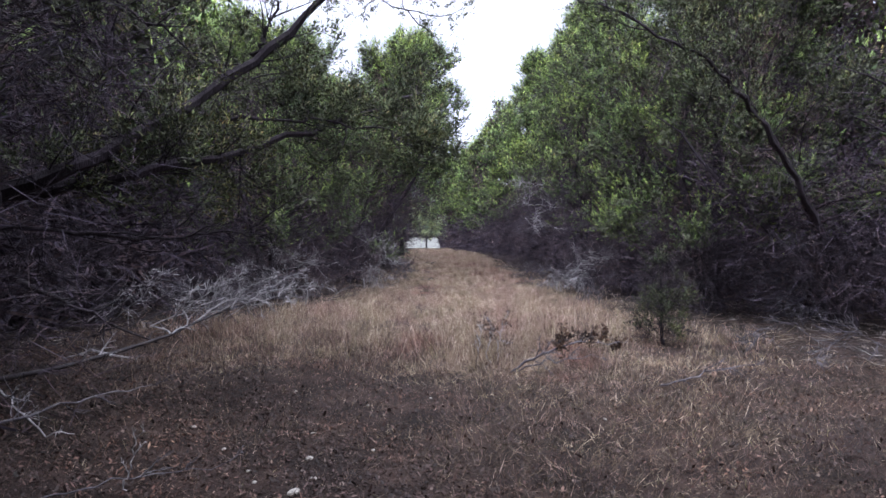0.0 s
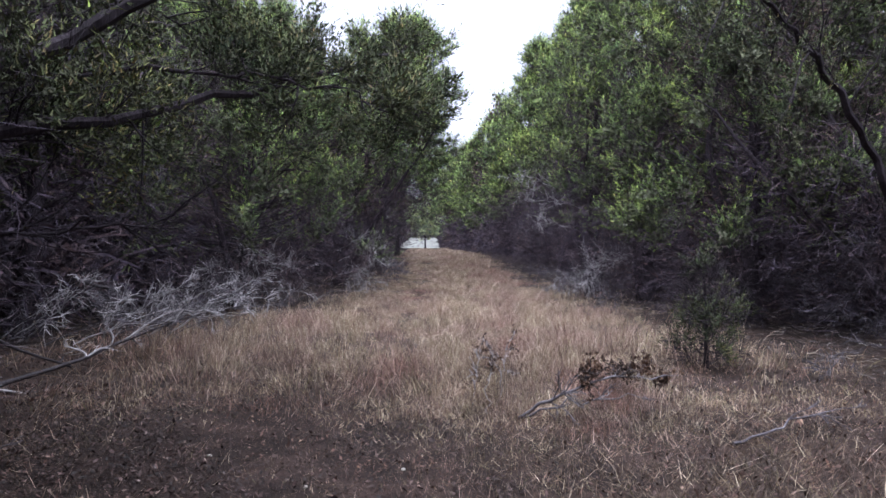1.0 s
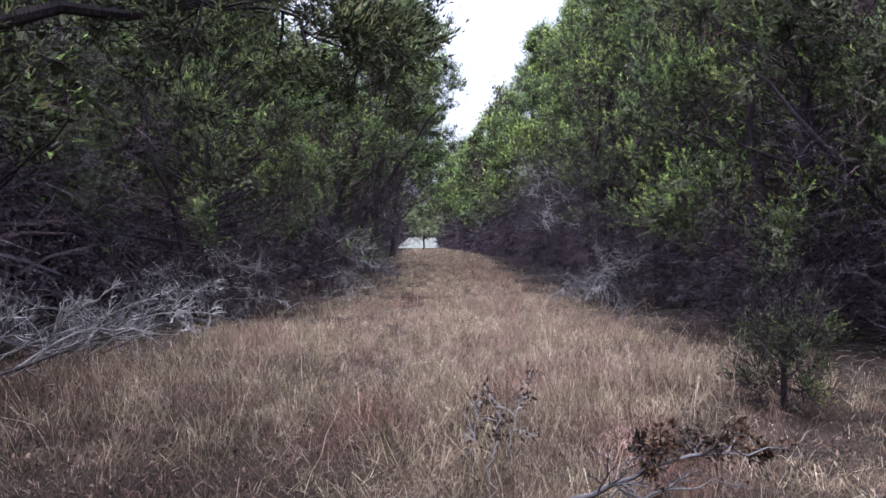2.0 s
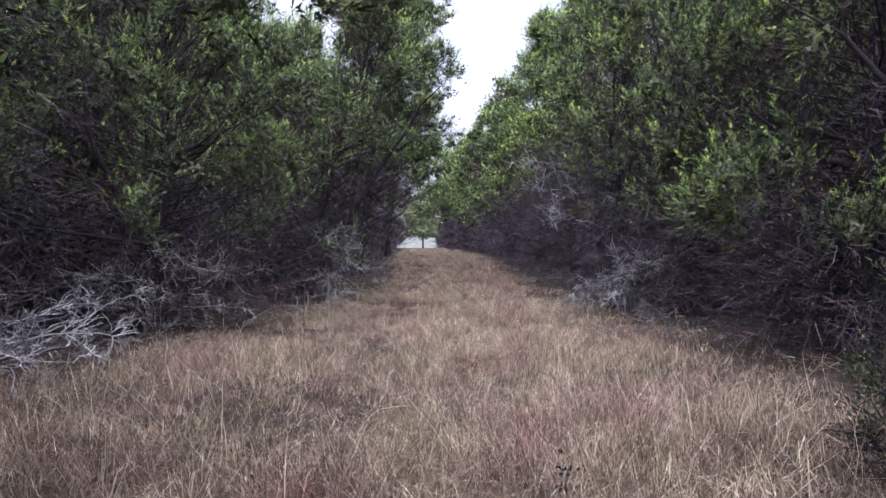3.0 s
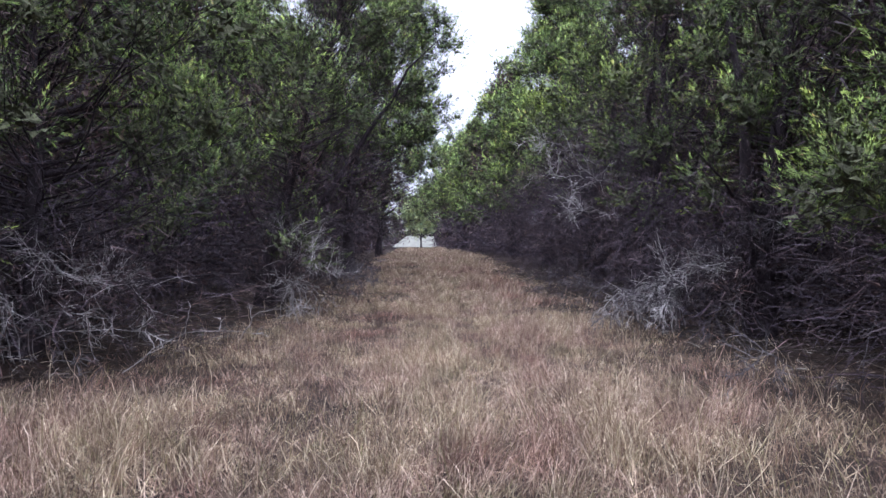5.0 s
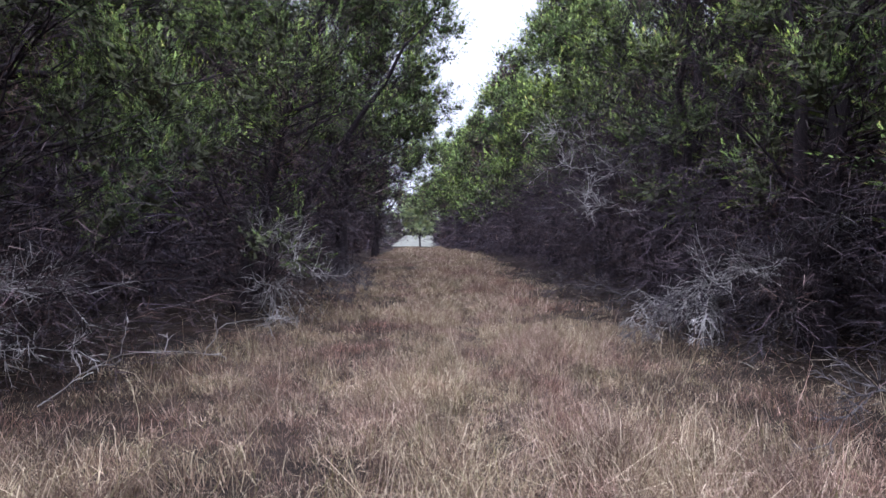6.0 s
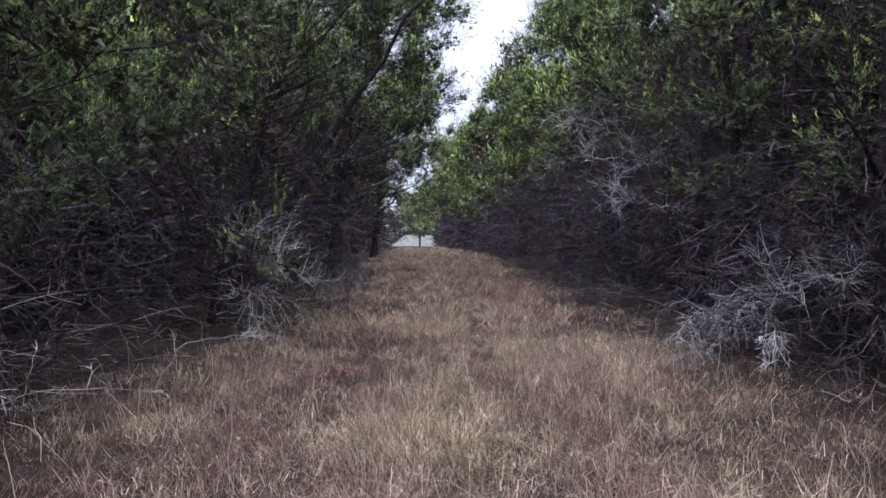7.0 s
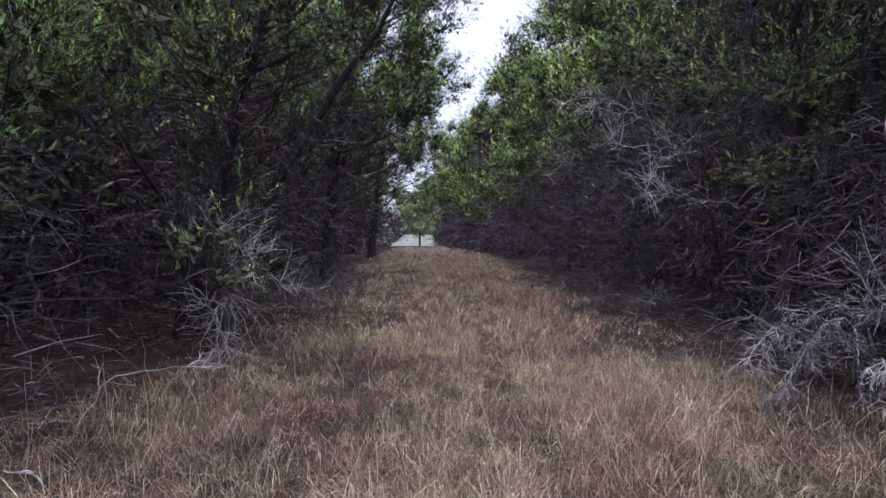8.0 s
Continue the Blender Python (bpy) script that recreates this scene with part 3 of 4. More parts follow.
# bare, pale dead boughs that stand out against the dark of the trees
PALE = "bare pale grey dead bough with many twigs"
for k, (tree, pts) in enumerate([
        (east[3], [(4.7, 20.8, 2.7), (3.5, 20.8, 3.2), (2.9, 20.9, 3.5), (2.3, 20.95, 3.6)]), (east[3], [(4.8, 20.8, 2.4), (3.9, 20.0, 2.6), (3.3, 19.8, 2.65), (2.75, 19.95, 2.7)]), (east[3], [(4.8, 20.8, 1.7), (3.9, 19.6, 1.85), (3.3, 19.2, 1.95), (2.8, 19.0, 2.0)]),
        (east[4], [(5.0, 25.2, 3.8), (4.2, 25.8, 3.8), (3.4, 26.4, 3.4)]),
        (east[2], [(5.3, 16.4, 1.0), (4.5, 16.1, 1.15), (3.7, 16.0, 0.85)]), (east[2], [(5.3, 16.4, 0.8), (4.6, 17.0, 0.95), (3.7, 17.3, 0.7)]),
        (west[2], [(-2.9, 19.2, 1.2), (-2.2, 18.5, 1.5), (-1.6, 18.0, 1.1)]), (west[2], [(-2.9, 19.2, 0.9), (-2.0, 19.0, 1.1), (-1.4, 18.8, 0.7)]), (west[2], [(-2.9, 19.2, 0.5), (-2.2, 18.3, 0.7), (-1.9, 17.8, 0.2)]),
        (west[1], [(-4.4, 14.9, 0.9), (-3.8, 14.2, 1.2), (-3.2, 13.9, 0.9)]), (west[1], [(-4.4, 14.9, 0.7), (-3.6, 14.6, 1.0), (-2.8, 14.6, 0.8)]), (west[1], [(-4.4, 14.9, 0.5), (-4.4, 14.0, 0.8), (-4.5, 13.3, 0.5)])]):
    green_limb(170 + k, tree, pts, 0.0085, 18, 8, 9.0, spread=0.40, mat=TWIG, label=PALE, end=0.45)

# trees farther on and deeper in the wood: four grown forms, set again and again
WOOD = ("dark green juniper standing among others in a dense row", "junipers deeper in the wood")
FAR = dict(branches=95, shoots=6, leaves=40, leaf=0.14, broad=0.05, girth=0.22, dead=4, limbs=0, stems=1, full=False, inner=11, size=1.4, tangle=1500, coarse=5.0, lip=0.05, gaps=-0.9)
forms = [
    juniper(41, 4.1, 37.5, *WOOD, 9.0, 2.6, 1.9, skirt=1.15, cone=0.35, **FAR),
    juniper(42, 3.0, 47.0, *WOOD, 7.8, 2.3, 2.0, skirt=1.1, **FAR),
    juniper(43, -4.3, 43.0, *WOOD, 8.4, 2.3, 1.7, **FAR),
]
juniper(44, 0.6, 62.0, "lighter green juniper at the far end of the lane", WOOD[1], 8.5, 3.0, 3.2, **{**FAR, "leaves": 50, "tangle": 0, "low": 0.36, "dead": 0})
# bushier forms, green almost to the ground, for the depth of the wood
DEEP = dict(branches=64, shoots=4, leaves=30, leaf=0.18, broad=0.065, girth=0.25, dead=1, limbs=0, stems=1, full=False, inner=13, size=1.7, low=0.03, tangle=700, coarse=8.0, lip=0.06, gaps=-0.9)
deep_forms = [
    juniper(45, -6.9, 17.5, *WOOD, 6.7, 2.7, 1.6, droop=0.15, **DEEP),
    juniper(46, 8.6, 13.6, *WOOD, 7.8, 2.7, 1.6, droop=0.15, **DEEP),
]
rng = np.random.default_rng(5)
# those at y below 1 are unseen, added to shade and close the start
spots = [(4.4, 42.0), (3.6, 53.0), (2.3, 57.5), (2.6, 69.0), (2.9, 80.0), (4.5, 88.0), (-6.4, 52.0), (-7.4, 60.0), (-9.0, 70.0), (-11.6, 82.0), (-14.0, 92.0), (-4.7, 31.0), (-4.6, 25.0),
         (-3.5, 0.2), (3.6, -0.8), (9.6, 0.6), (-0.4, -4.4)]
deep = [(-7.6, 10.6), (-6.0, 22.5), (-6.0, 27.5), (-6.6, 34), (-7.2, 40), (11.6, 9.4), (8.2, 18.2), (7.7, 22.5), (7.6, 27.5), (7.2, 33.5), (7.0, 40.0), (6.4, 47.0), (6.4, 56), (7.4, 66), (-8.0, 50), (-9, 60),
        (-8.2, 6.8), (-9.8, 12.6), (-7.8, 2.0), (0.4, -6.0), (-5.0, -8.0), (5.0, -8.5), (-7.4, -3.5), (7.4, -3.0), (-3.2, -2.6), (-8.6, 14.6), (-8.8, 19.6), (-8.6, 25), (-9.4, 30.5), (9.6, 15.6), (9.8, 20.6)]
for side in (-1, 1):
    for col in range(2):
        for k in range(14 - 6 * col):
            deep.append((side * (9.8 + 4.0 * col + 1.4 * rng.random() + (2.4 if side > 0 else 0)), -2 + 4.4 * k + 2.5 * rng.random()))
for these, bases in ((forms, spots), (deep_forms, deep)):
    for k, (px, py) in enumerate(bases):
        # unseen ones behind the start are made taller to shade it
        grown = 0.85 + 0.3 * rng.random() + (0.25 if abs(px) > 8 else 0.25 if py < -5 else 0.0)
        copy_thing(these[k % len(these)], pose(px, py, float(ground_z(px, py)) - 0.05, 0, 0, 360 * rng.random()) @ Matrix.Scale(grown, 4))

# ---- ground: one sheet to the horizon ----
gx = np.unique(np.concatenate([np.linspace(-14, 14, 113), np.sign(np.linspace(-1, 1, 41)) * np.abs(np.linspace(-1, 1, 41)) ** 3 * 1800]))
gy = np.unique(np.concatenate([np.linspace(-12, 40, 209), np.linspace(40, 140, 60), np.linspace(-1, 1, 31) ** 3 * 1800]))
mx, my = np.meshgrid(gx, gy, indexing="ij")
gv = np.stack([mx, my, ground_z(mx, my)], -1).reshape(-1, 3)
ii, jj = np.meshgrid(np.arange(len(gx) - 1), np.arange(len(gy) - 1), indexing="ij")
q = np.stack([ii * len(gy) + jj, (ii + 1) * len(gy) + jj, (ii + 1) * len(gy) + jj + 1, ii * len(gy) + jj + 1], -1).reshape(-1, 4)
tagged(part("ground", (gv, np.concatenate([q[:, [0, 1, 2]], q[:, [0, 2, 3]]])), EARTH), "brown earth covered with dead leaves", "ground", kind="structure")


# ---- grass and litter ----
def edges(y):
    """The western and eastern edge of the grassy lane."""
    return (np.interp(y, [0, 7, 10, 13, 17, 30, 45, 60, 75, 77, 140], [-6, -5.5, -5.2, -3.8, -2.6, -2.4, -2.6, -3.4, -4.2, -30, -30]),
            np.interp(y, [0, 7, 11, 14, 17, 21, 26, 36, 45, 60, 75, 77, 140], [4.5, 5.0, 5.0, 4.5, 3.9, 3.5, 3.2, 2.8, 2.2, 1.6, 1.2, 30, 30]))


def patchy(x, y, k):
    return 0.5 + 0.25 * np.sin(k * 1.7 * x + 1.1 * np.sin(k * 1.3 * y)) + 0.25 * np.sin(k * 2.1 * y + 1.4 * np.sin(k * 0.9 * x + 2))


def blades(rng, count, y0, y1, tall, segments, width, lean, tuft=1, flop=0.3, everywhere=False):
    """Blades of grass, in tufts of so many, over a stretch of the lane."""
    m = count // tuft
    y = y0 + (y1 - y0) * rng.random(m)
    lo, hi = edges(y)
    x = lo + (hi - lo) * rng.random(m)
    # sparse towards the shaded edges, and in loose patches
    side = np.minimum(x - lo, hi - x) / (hi - lo)
    open_ground = 0.1 + 0.9 / (1 + np.exp(-(y - 4.3 - np.where(x < 0, 2.0, 1.2) * np.clip(-x, -1, 1.6)) / np.where(x < 0, 1.25, 0.8)))
    keep = rng.random(m) < open_ground * np.clip(0.06 + 2.8 * side, 0, 1) * (0.3 + 0.8 * patchy(x, y, 1.1))
    shade = np.clip((x + 4.0) / 2.4, 0.0, 1) * np.clip((4.6 - x) / 2.2, 0.0, 1)
    keep &= rng.random(m) < np.where(y < 15, 0.30 + 0.70 * shade, 1.0)
    if everywhere:
        # thin under the crowns: dark litter paints their shade, edge fitted to the view
        shade_zone = 1 / (1 + np.exp(np.clip((x + 1.0 + 0.8 * (y - 4.0)) / 0.35, -30, 30)))
        keep = rng.random(m) < (0.4 + 0.6 * patchy(x, y, 2.3)) * (1 - 0.8 * shade_zone)
        side = side + 0.5
    x, y, side = x[keep], y[keep], side[keep]
    track = 1 - np.clip((y - 8) / 4, 0, 1) * (0.64 * np.exp(-((x - 0.9) / 0.24) ** 2) + 0.5 * np.exp(-((x + 0.45) / 0.26) ** 2))
    h = track * tall(x, y) * (0.5 + 0.8 * rng.random(len(x))) * (0.40 + 1.0 * patchy(x, y, 0.8)) * np.clip(0.45 + 2.5 * side, 0, 1)
    sweep = rng.normal(size=(len(x), 2)) * 0.55
    x, y, h, sweep = (np.repeat(q, tuft, 0) for q in (x, y, h, sweep))
    loose = 0.03 if tuft == 1 else 0.045
    x, y = x + loose * rng.normal(size=len(x)), y + loose * rng.normal(size=len(x))
    h = h * (0.55 + 0.6 * rng.random(len(x)))
    base = np.stack([x, y, ground_z(x, y) - 0.01], -1)
    a = rng.random(len(x)) * 6.28
    bow = lean * (0.2 + rng.random(len(x)) ** 1.5 * 1.4)
    tilt = (np.stack([np.cos(a), np.sin(a), 0 * a], -1) * bow[:, None] + np.pad(sweep, ((0, 0), (0, 1)))) * h[:, None]
    b = rng.random(len(x)) * 6.28
    s = np.stack([np.cos(b), np.sin(b), 0 * b], -1) * (width * (0.6 + 0.8 * rng.random(len(x))))[:, None] / 2
    up = np.array([0, 0, 1.0]) * h[:, None]
    tip = base + up * np.clip(1 - flop * bow, 0.15, 1)[:, None] + tilt
    n = len(x)
    if segments == 1:
        v = np.stack([base - s, base + s, tip], 1)
        f = np.array([[0, 1, 2]])
    else:
        mid = base + 0.65 * up + 0.35 * tilt
        v = np.stack([base - s, base + s, mid - 0.7 * s, mid + 0.7 * s, tip], 1)
        f = np.array([[0, 1, 3], [0, 3, 2], [2, 3, 4]])
    k = v.shape[1]
    return v.reshape(-1, 3), (f[None] + (np.arange(n) * k)[:, None, None]).reshape(-1, 3)


rng = np.random.default_rng(77)
tall_at = lambda x, y: np.interp(y, [2, 5, 7, 9, 12, 15, 20, 60], [0.06, 0.10, 0.25, 0.38, 0.33, 0.25, 0.21, 0.24])
mat_at = lambda x, y: np.interp(y, [2, 5, 7, 9, 16, 24, 60], [0.05, 0.08, 0.14, 0.20, 0.20, 0.17, 0.17])
grass = join([
    blades(rng, 80000, 2.6, 7.0, tall_at, 1, 0.0030, 1.2),
    blades(rng, 170000, 6.0, 19.0, mat_at, 1, 0.006, 1.6, 1, 0.5),
    blades(rng, 250000, 6.3, 19.0, tall_at, 3, 0.0030, 1.0, 10, 0.6),
    blades(rng, 165000, 19.0, 34.0, tall_at, 1, 0.013, 0.6, 5, 0.4),
    blades(rng, 140000, 34.0, 76.0, tall_at, 1, 0.026, 0.5, 3),
    blades(rng, 70000, 76.0, 128.0, tall_at, 1, 0.06, 0.4),
])
stubble = blades(rng, 330000, 1.6, 9.5, lambda x, y: 0.085 + 0 * x, 1, 0.0042, 1.6, 1, 0.4, True)
tagged(part("stubble", stubble, STUBBLE, None, "", False), "short reddish-brown dead stubble matted over the ground", "stubble", kind="stuff")
tagged(part("dry_grass", grass, STRAW, None, "", False), "tall dry straw-coloured grass covering the lane", "grass", kind="stuff")

# long bent seed stalks that stand out of the grass
m = 1000
sy = 6.5 + 13 * rng.random(m)
lo, hi = edges(sy)
sx = lo + (hi - lo) * (0.08 + 0.84 * rng.random(m))
start = np.stack([sx, sy, ground_z(sx, sy)], -1)
stalk = grow(rng, start, np.stack([0.25 * rng.normal(size=m), 0.25 * rng.normal(size=m), np.ones(m)], -1), 0.32 + 0.26 * rng.random(m), 6, -0.16 * rng.random(m), 0.18)
tagged(part("seed_stalks", tubes(stalk, np.linspace(0.0019, 0.0011, 6)[None] * np.ones((m, 1)), 3), STRAW), "pale dry seed stalks bent over the grass", "grass", kind="stuff")

# leaf litter
m = 76000
ly = np.where(rng.random(m) < 0.75, 1.5 + 6 * rng.random(m), 7 + 19 * rng.random(m))
lx = -7 + 14 * rng.random(m)
# thickest in the same painted shade under the crowns that overhang the start
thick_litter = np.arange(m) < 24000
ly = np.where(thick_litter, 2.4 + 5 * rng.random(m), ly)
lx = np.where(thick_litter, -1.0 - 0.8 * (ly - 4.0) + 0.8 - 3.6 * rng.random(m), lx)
o = np.stack([lx, ly, ground_z(lx, ly) + 0.004 + 0.035 * rng.random(m) ** 2], -1)
a = rng.random(m) * 6.28
d = np.stack([np.cos(a), np.sin(a), 0.5 * rng.normal(size=m)], -1) * (0.008 + 0.018 * rng.random(m) ** 2)[:, None]
e = np.stack([-np.sin(a), np.cos(a), 0.5 * rng.normal(size=m)], -1) * (0.002 + 0.007 * rng.random(m) ** 2)[:, None]
lv = np.stack([o - d, o + e, o + d, o - e], 1).reshape(-1, 3)
lf = (np.array([[0, 1, 2], [0, 2, 3]])[None] + (np.arange(m) * 4)[:, None, None]).reshape(-1, 3)
big = 11000
by = 1.5 + 7.5 * rng.random(big)
bx = -6 + 10 * rng.random(big)
bo = np.stack([bx, by, ground_z(bx, by) + 0.01 + 0.03 * rng.random(big)], -1)
ba = rng.random(big) * 6.28
bd = np.stack([np.cos(ba), np.sin(ba), 0.7 * rng.normal(size=big)], -1) * (0.008 + 0.012 * rng.random(big))[:, None]
be = np.stack([-np.sin(ba), np.cos(ba), 0.7 * rng.normal(size=big)], -1) * (0.004 + 0.007 * rng.random(big))[:, None]
bv = np.stack([bo - bd, bo + be, bo + bd, bo - be], 1).reshape(-1, 3)
lv, lf = join([(lv, lf), (bv, (np.array([[0, 1, 2], [0, 2, 3]])[None] + (np.arange(big) * 4)[:, None, None]).reshape(-1, 3))])
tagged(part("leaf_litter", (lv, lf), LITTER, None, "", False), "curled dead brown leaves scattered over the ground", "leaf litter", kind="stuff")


# fine fallen twigs under the trees on both sides
m = 16000
ty = 3.0 + 25 * rng.random(m)
lo, hi = edges(ty)
tx = np.where(rng.random(m) < 0.5, lo + 0.9 - 3.4 * rng.random(m), hi - 0.9 + 3.4 * rng.random(m))
start = np.stack([tx, ty, ground_z(tx, ty) + 0.01 + 0.10 * rng.random(m) ** 2], -1)
a = rng.random(m) * 6.28
tw = grow(rng, start, np.stack([np.cos(a), np.sin(a), 0.15 * rng.normal(size=m)], -1), 0.10 + 0.35 * rng.random(m) ** 2, 4, -0.03, 0.25)
tagged(part("twig_litter", ribbons(rng, tw, [0.0034, 0.003, 0.0024, 0.001]), TWIG_LITTER, None, "", False), "fine grey and brown twigs fallen under the trees", "twig litter", kind="stuff")


# ---- fallen branches and brush ----
def dead_branch(seed, points, thick, shoots, twigs, label, group="", name="fallen_branch", spread=0.5, up=0.1, mat=TWIG, leaves=0, droop=0.0, stem_mat=None):
    rng = np.random.default_rng(seed)
    x, y, _ = points[0]
    z0 = float(ground_z(x, y))
    top = thing(name, x, y, z0, label, "branch", group)
    pts = np.array([(q[0] - x, q[1] - y, q[2] + float(ground_z(q[0], q[1])) - z0) for q in points])
    n = 12
    t = np.linspace(0, len(pts) - 1, n)
    line = np.stack([np.interp(t, np.arange(len(pts)), pts[:, c]) for c in range(3)], -1)
    line[1:-1] = (line[:-2] + 2 * line[1:-1] + line[2:]) / 4
    line[1:] += 0.012 * rng.normal(size=(n - 1, 3))
    part("stem", tubes(line[None], np.linspace(thick, thick * 0.3, n)[None] * (0.85 + 0.3 * rng.random((1, n))), 6), stem_mat or mat, top)
    if shoots:
        p2, w2, _, at = offshoots(rng, line[None], shoots, 0.2, 1.0, 0.7, 0.8, up)
        sec = grow(rng, p2, w2, spread * (1.15 - 0.75 * at) * (0.5 + 0.7 * rng.random(shoots)), 6, droop, 0.2)
        for k in range(shoots):
            part("side_branch", tubes(sec[k:k + 1], max(0.0040, 0.42 * thick) * np.linspace(1.0, 0.5, 6)[None], 4), mat, top)
        p3, w3, _, at3 = offshoots(rng, sec, twigs, 0.15, 1.0, 0.85, 0.7, up * 0.7)
        thr = grow(rng, p3, w3, spread * (0.5 - 0.3 * at3) * (0.4 + 0.7 * rng.random(len(p3))), 4, droop, 0.24)
        tagged(part("brushwood", tubes(thr, np.linspace(0.0036, 0.0018, 4)[None] * np.ones((len(thr), 1)), 3), mat, top), kind="stuff")
        if leaves:
            tips = np.concatenate([thr[:, -1], thr[:, 1]])
            tips = tips[tips[:, 0] > np.quantile(tips[:, 0], 0.4)]
            tagged(part("withered_foliage", sprays(rng, tips, unit(rng.normal(size=tips.shape)), np.full(len(tips), 0.06), leaves, 0.028, 0.016), DEAD_LEAF, top, "shrivelled dark brown leaves", False), kind="stuff")
    return top


GREY = "bare grey fallen branch lying in the grass"
BRUSH = "bare branches heaped in brush piles"
dead_branch(51, [(-4.4, 5.3, 0.03), (-4.0, 6.1, 0.05), (-3.65, 7.5, 0.10), (-3.53, 8.2, 0.18), (-3.48, 8.8, 0.28), (-3.2, 9.45, 0.39), (-2.53, 9.86, 0.47)], 0.030, 16, 9, "long bare grey fallen branch arching over the grass", BRUSH, spread=0.55, mat=TWIG, stem_mat=GREYBARK)
dead_branch(52, [(-5.2, 7.2, 0.95), (-4.6, 7.5, 0.55), (-3.9, 8.1, 0.06)], 0.04, 8, 6, GREY, BRUSH, spread=0.5, mat=GREYBARK)
dead_branch(53, [(-5.0, 10.4, 0.75), (-4.3, 10.2, 0.62), (-3.5, 10.0, 0.50)], 0.030, 8, 6, "thick dark dead bough lying across the brush", BRUSH, spread=0.5, mat=GREYBARK)
for k in range(21):
    rr = np.random.default_rng(200 + k)
    bx, by = -6.4 + 2.9 * rr.random(), 8.5 + 2.2 * rr.random()
    a = rr.random() * 1.8 - 1.0
    ln = 0.9 + 0.9 * rr.random()
    dead_branch(400 + k, [(bx, by, 0.10), (bx + 0.5 * ln * math.cos(a), by + 0.5 * ln * math.sin(a), 0.36 + 0.38 * rr.random()), (bx + ln * math.cos(a), by + ln * math.sin(a), 0.30 + 0.6 * rr.random())],
                0.010, 11, 8, GREY, BRUSH, spread=0.48, up=0.12, mat=TWIG if k % 2 else DIMTWIG)
for k in range(13):
    rr = np.random.default_rng(300 + k)
    bx, by, bz = 3.3 + 1.3 * rr.random(), 16.2 + 1.4 * rr.random(), 0.35 + 0.40 * rr.random()
    a = 3.14 + rr.random() * 1.9 - 0.7
    ln = 0.8 + 0.7 * rr.random()
    dead_branch(440 + k, [(bx, by, 0.02), (bx + 0.12 * math.cos(a), by + 0.12 * math.sin(a), 0.8 * bz), (bx + 0.5 * ln * math.cos(a), by + 0.5 * ln * math.sin(a), bz), (bx + ln * math.cos(a), by + ln * math.sin(a), 0.12 + 0.25 * rr.random())],
                0.009, 12, 7, "bare pale grey branch in a brush pile beside the lane", BRUSH, spread=0.42, up=-0.15, droop=-0.06, mat=TWIG if k % 3 else DIMTWIG)
for k in range(9):
    rr = np.random.default_rng(340 + k)
    a = -1.8 + 2.4 * (k + rr.random()) / 9
    ln = 0.6 + 0.45 * rr.random()
    dead_branch(480 + k, [(-2.3, 19.0, 0.02), (-2.25 + 0.05 * math.cos(a), 18.95 + 0.05 * math.sin(a), 0.55 + 0.12 * rr.random()), (-2.25 + 0.55 * ln * math.cos(a), 18.9 + 0.55 * ln * math.sin(a), 0.42), (-2.25 + ln * math.cos(a), 18.9 + ln * math.sin(a), 0.05)],
                0.0065, 3, 3, "pale dead branch fanning down to the grass", BRUSH, spread=0.25, up=-0.3, droop=-0.08)
for k, (bx, by, bz, a, ln) in enumerate([(-4.0, 14.0, 0.75, -0.9, 0.9), (-3.95, 14.1, 0.6, -0.2, 1.1), (-4.1, 14.0, 0.95, -1.9, 1.0), (-3.9, 14.1, 0.4, 0.2, 1.2), (-4.1, 13.9, 0.5, -2.6, 0.9), (-4.0, 13.9, 0.3, -1.4, 0.9)]):
    dead_branch(500 + k, [(bx, by + 0.2, 0.02), (bx, by + 0.1, 0.7 * bz), (bx + 0.5 * ln * math.cos(a), by + 0.5 * ln * math.sin(a), bz), (bx + ln * math.cos(a), by + ln * math.sin(a), 0.9 * bz)],
                0.009, 11, 7, "bare grey dead branch spreading low under the juniper", BRUSH, spread=0.45, up=0.0)
for k, (bx, by, a, ln) in enumerate([(-2.2, 20.6, -0.5, 1.0), (-1.9, 22.0, -0.3, 0.9), (3.6, 22.0, 3.6, 1.0), (3.9, 20.3, 3.4, 1.1), (3.6, 12.9, 3.5, 0.9), (4.4, 7.0, 2.4, 0.8), (4.7, 6.3, 2.9, 0.8), (-4.4, 14.2, 0.4, 1.3), (-4.2, 14.5, -0.6, 1.3)]):
    dead_branch(110 + k, [(bx, by, 0.15), (bx + 0.5 * ln * math.cos(a), by + 0.5 * ln * math.sin(a), 0.45), (bx + ln * math.cos(a), by + ln * math.sin(a), 0.12)], 0.009 if k < 4 else 0.006, 12, 11, GREY, BRUSH, spread=0.45, up=0.1, mat=DIMTWIG)
for k, (bx, by, a, ln) in enumerate([(-2.3, 20.5, -0.2, 0.8), (-2.2, 21.2, 0.1, 0.9), (-2.1, 21.9, -0.5, 0.9), (-2.1, 22.6, 0.2, 0.8), (-2.0, 23.3, -0.3, 0.8), (-2.0, 24.2, -0.1, 0.7)]):
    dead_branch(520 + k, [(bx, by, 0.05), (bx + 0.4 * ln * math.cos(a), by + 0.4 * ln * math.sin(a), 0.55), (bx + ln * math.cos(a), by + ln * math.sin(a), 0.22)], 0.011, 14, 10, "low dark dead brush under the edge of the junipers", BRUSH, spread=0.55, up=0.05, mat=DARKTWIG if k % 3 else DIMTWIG)
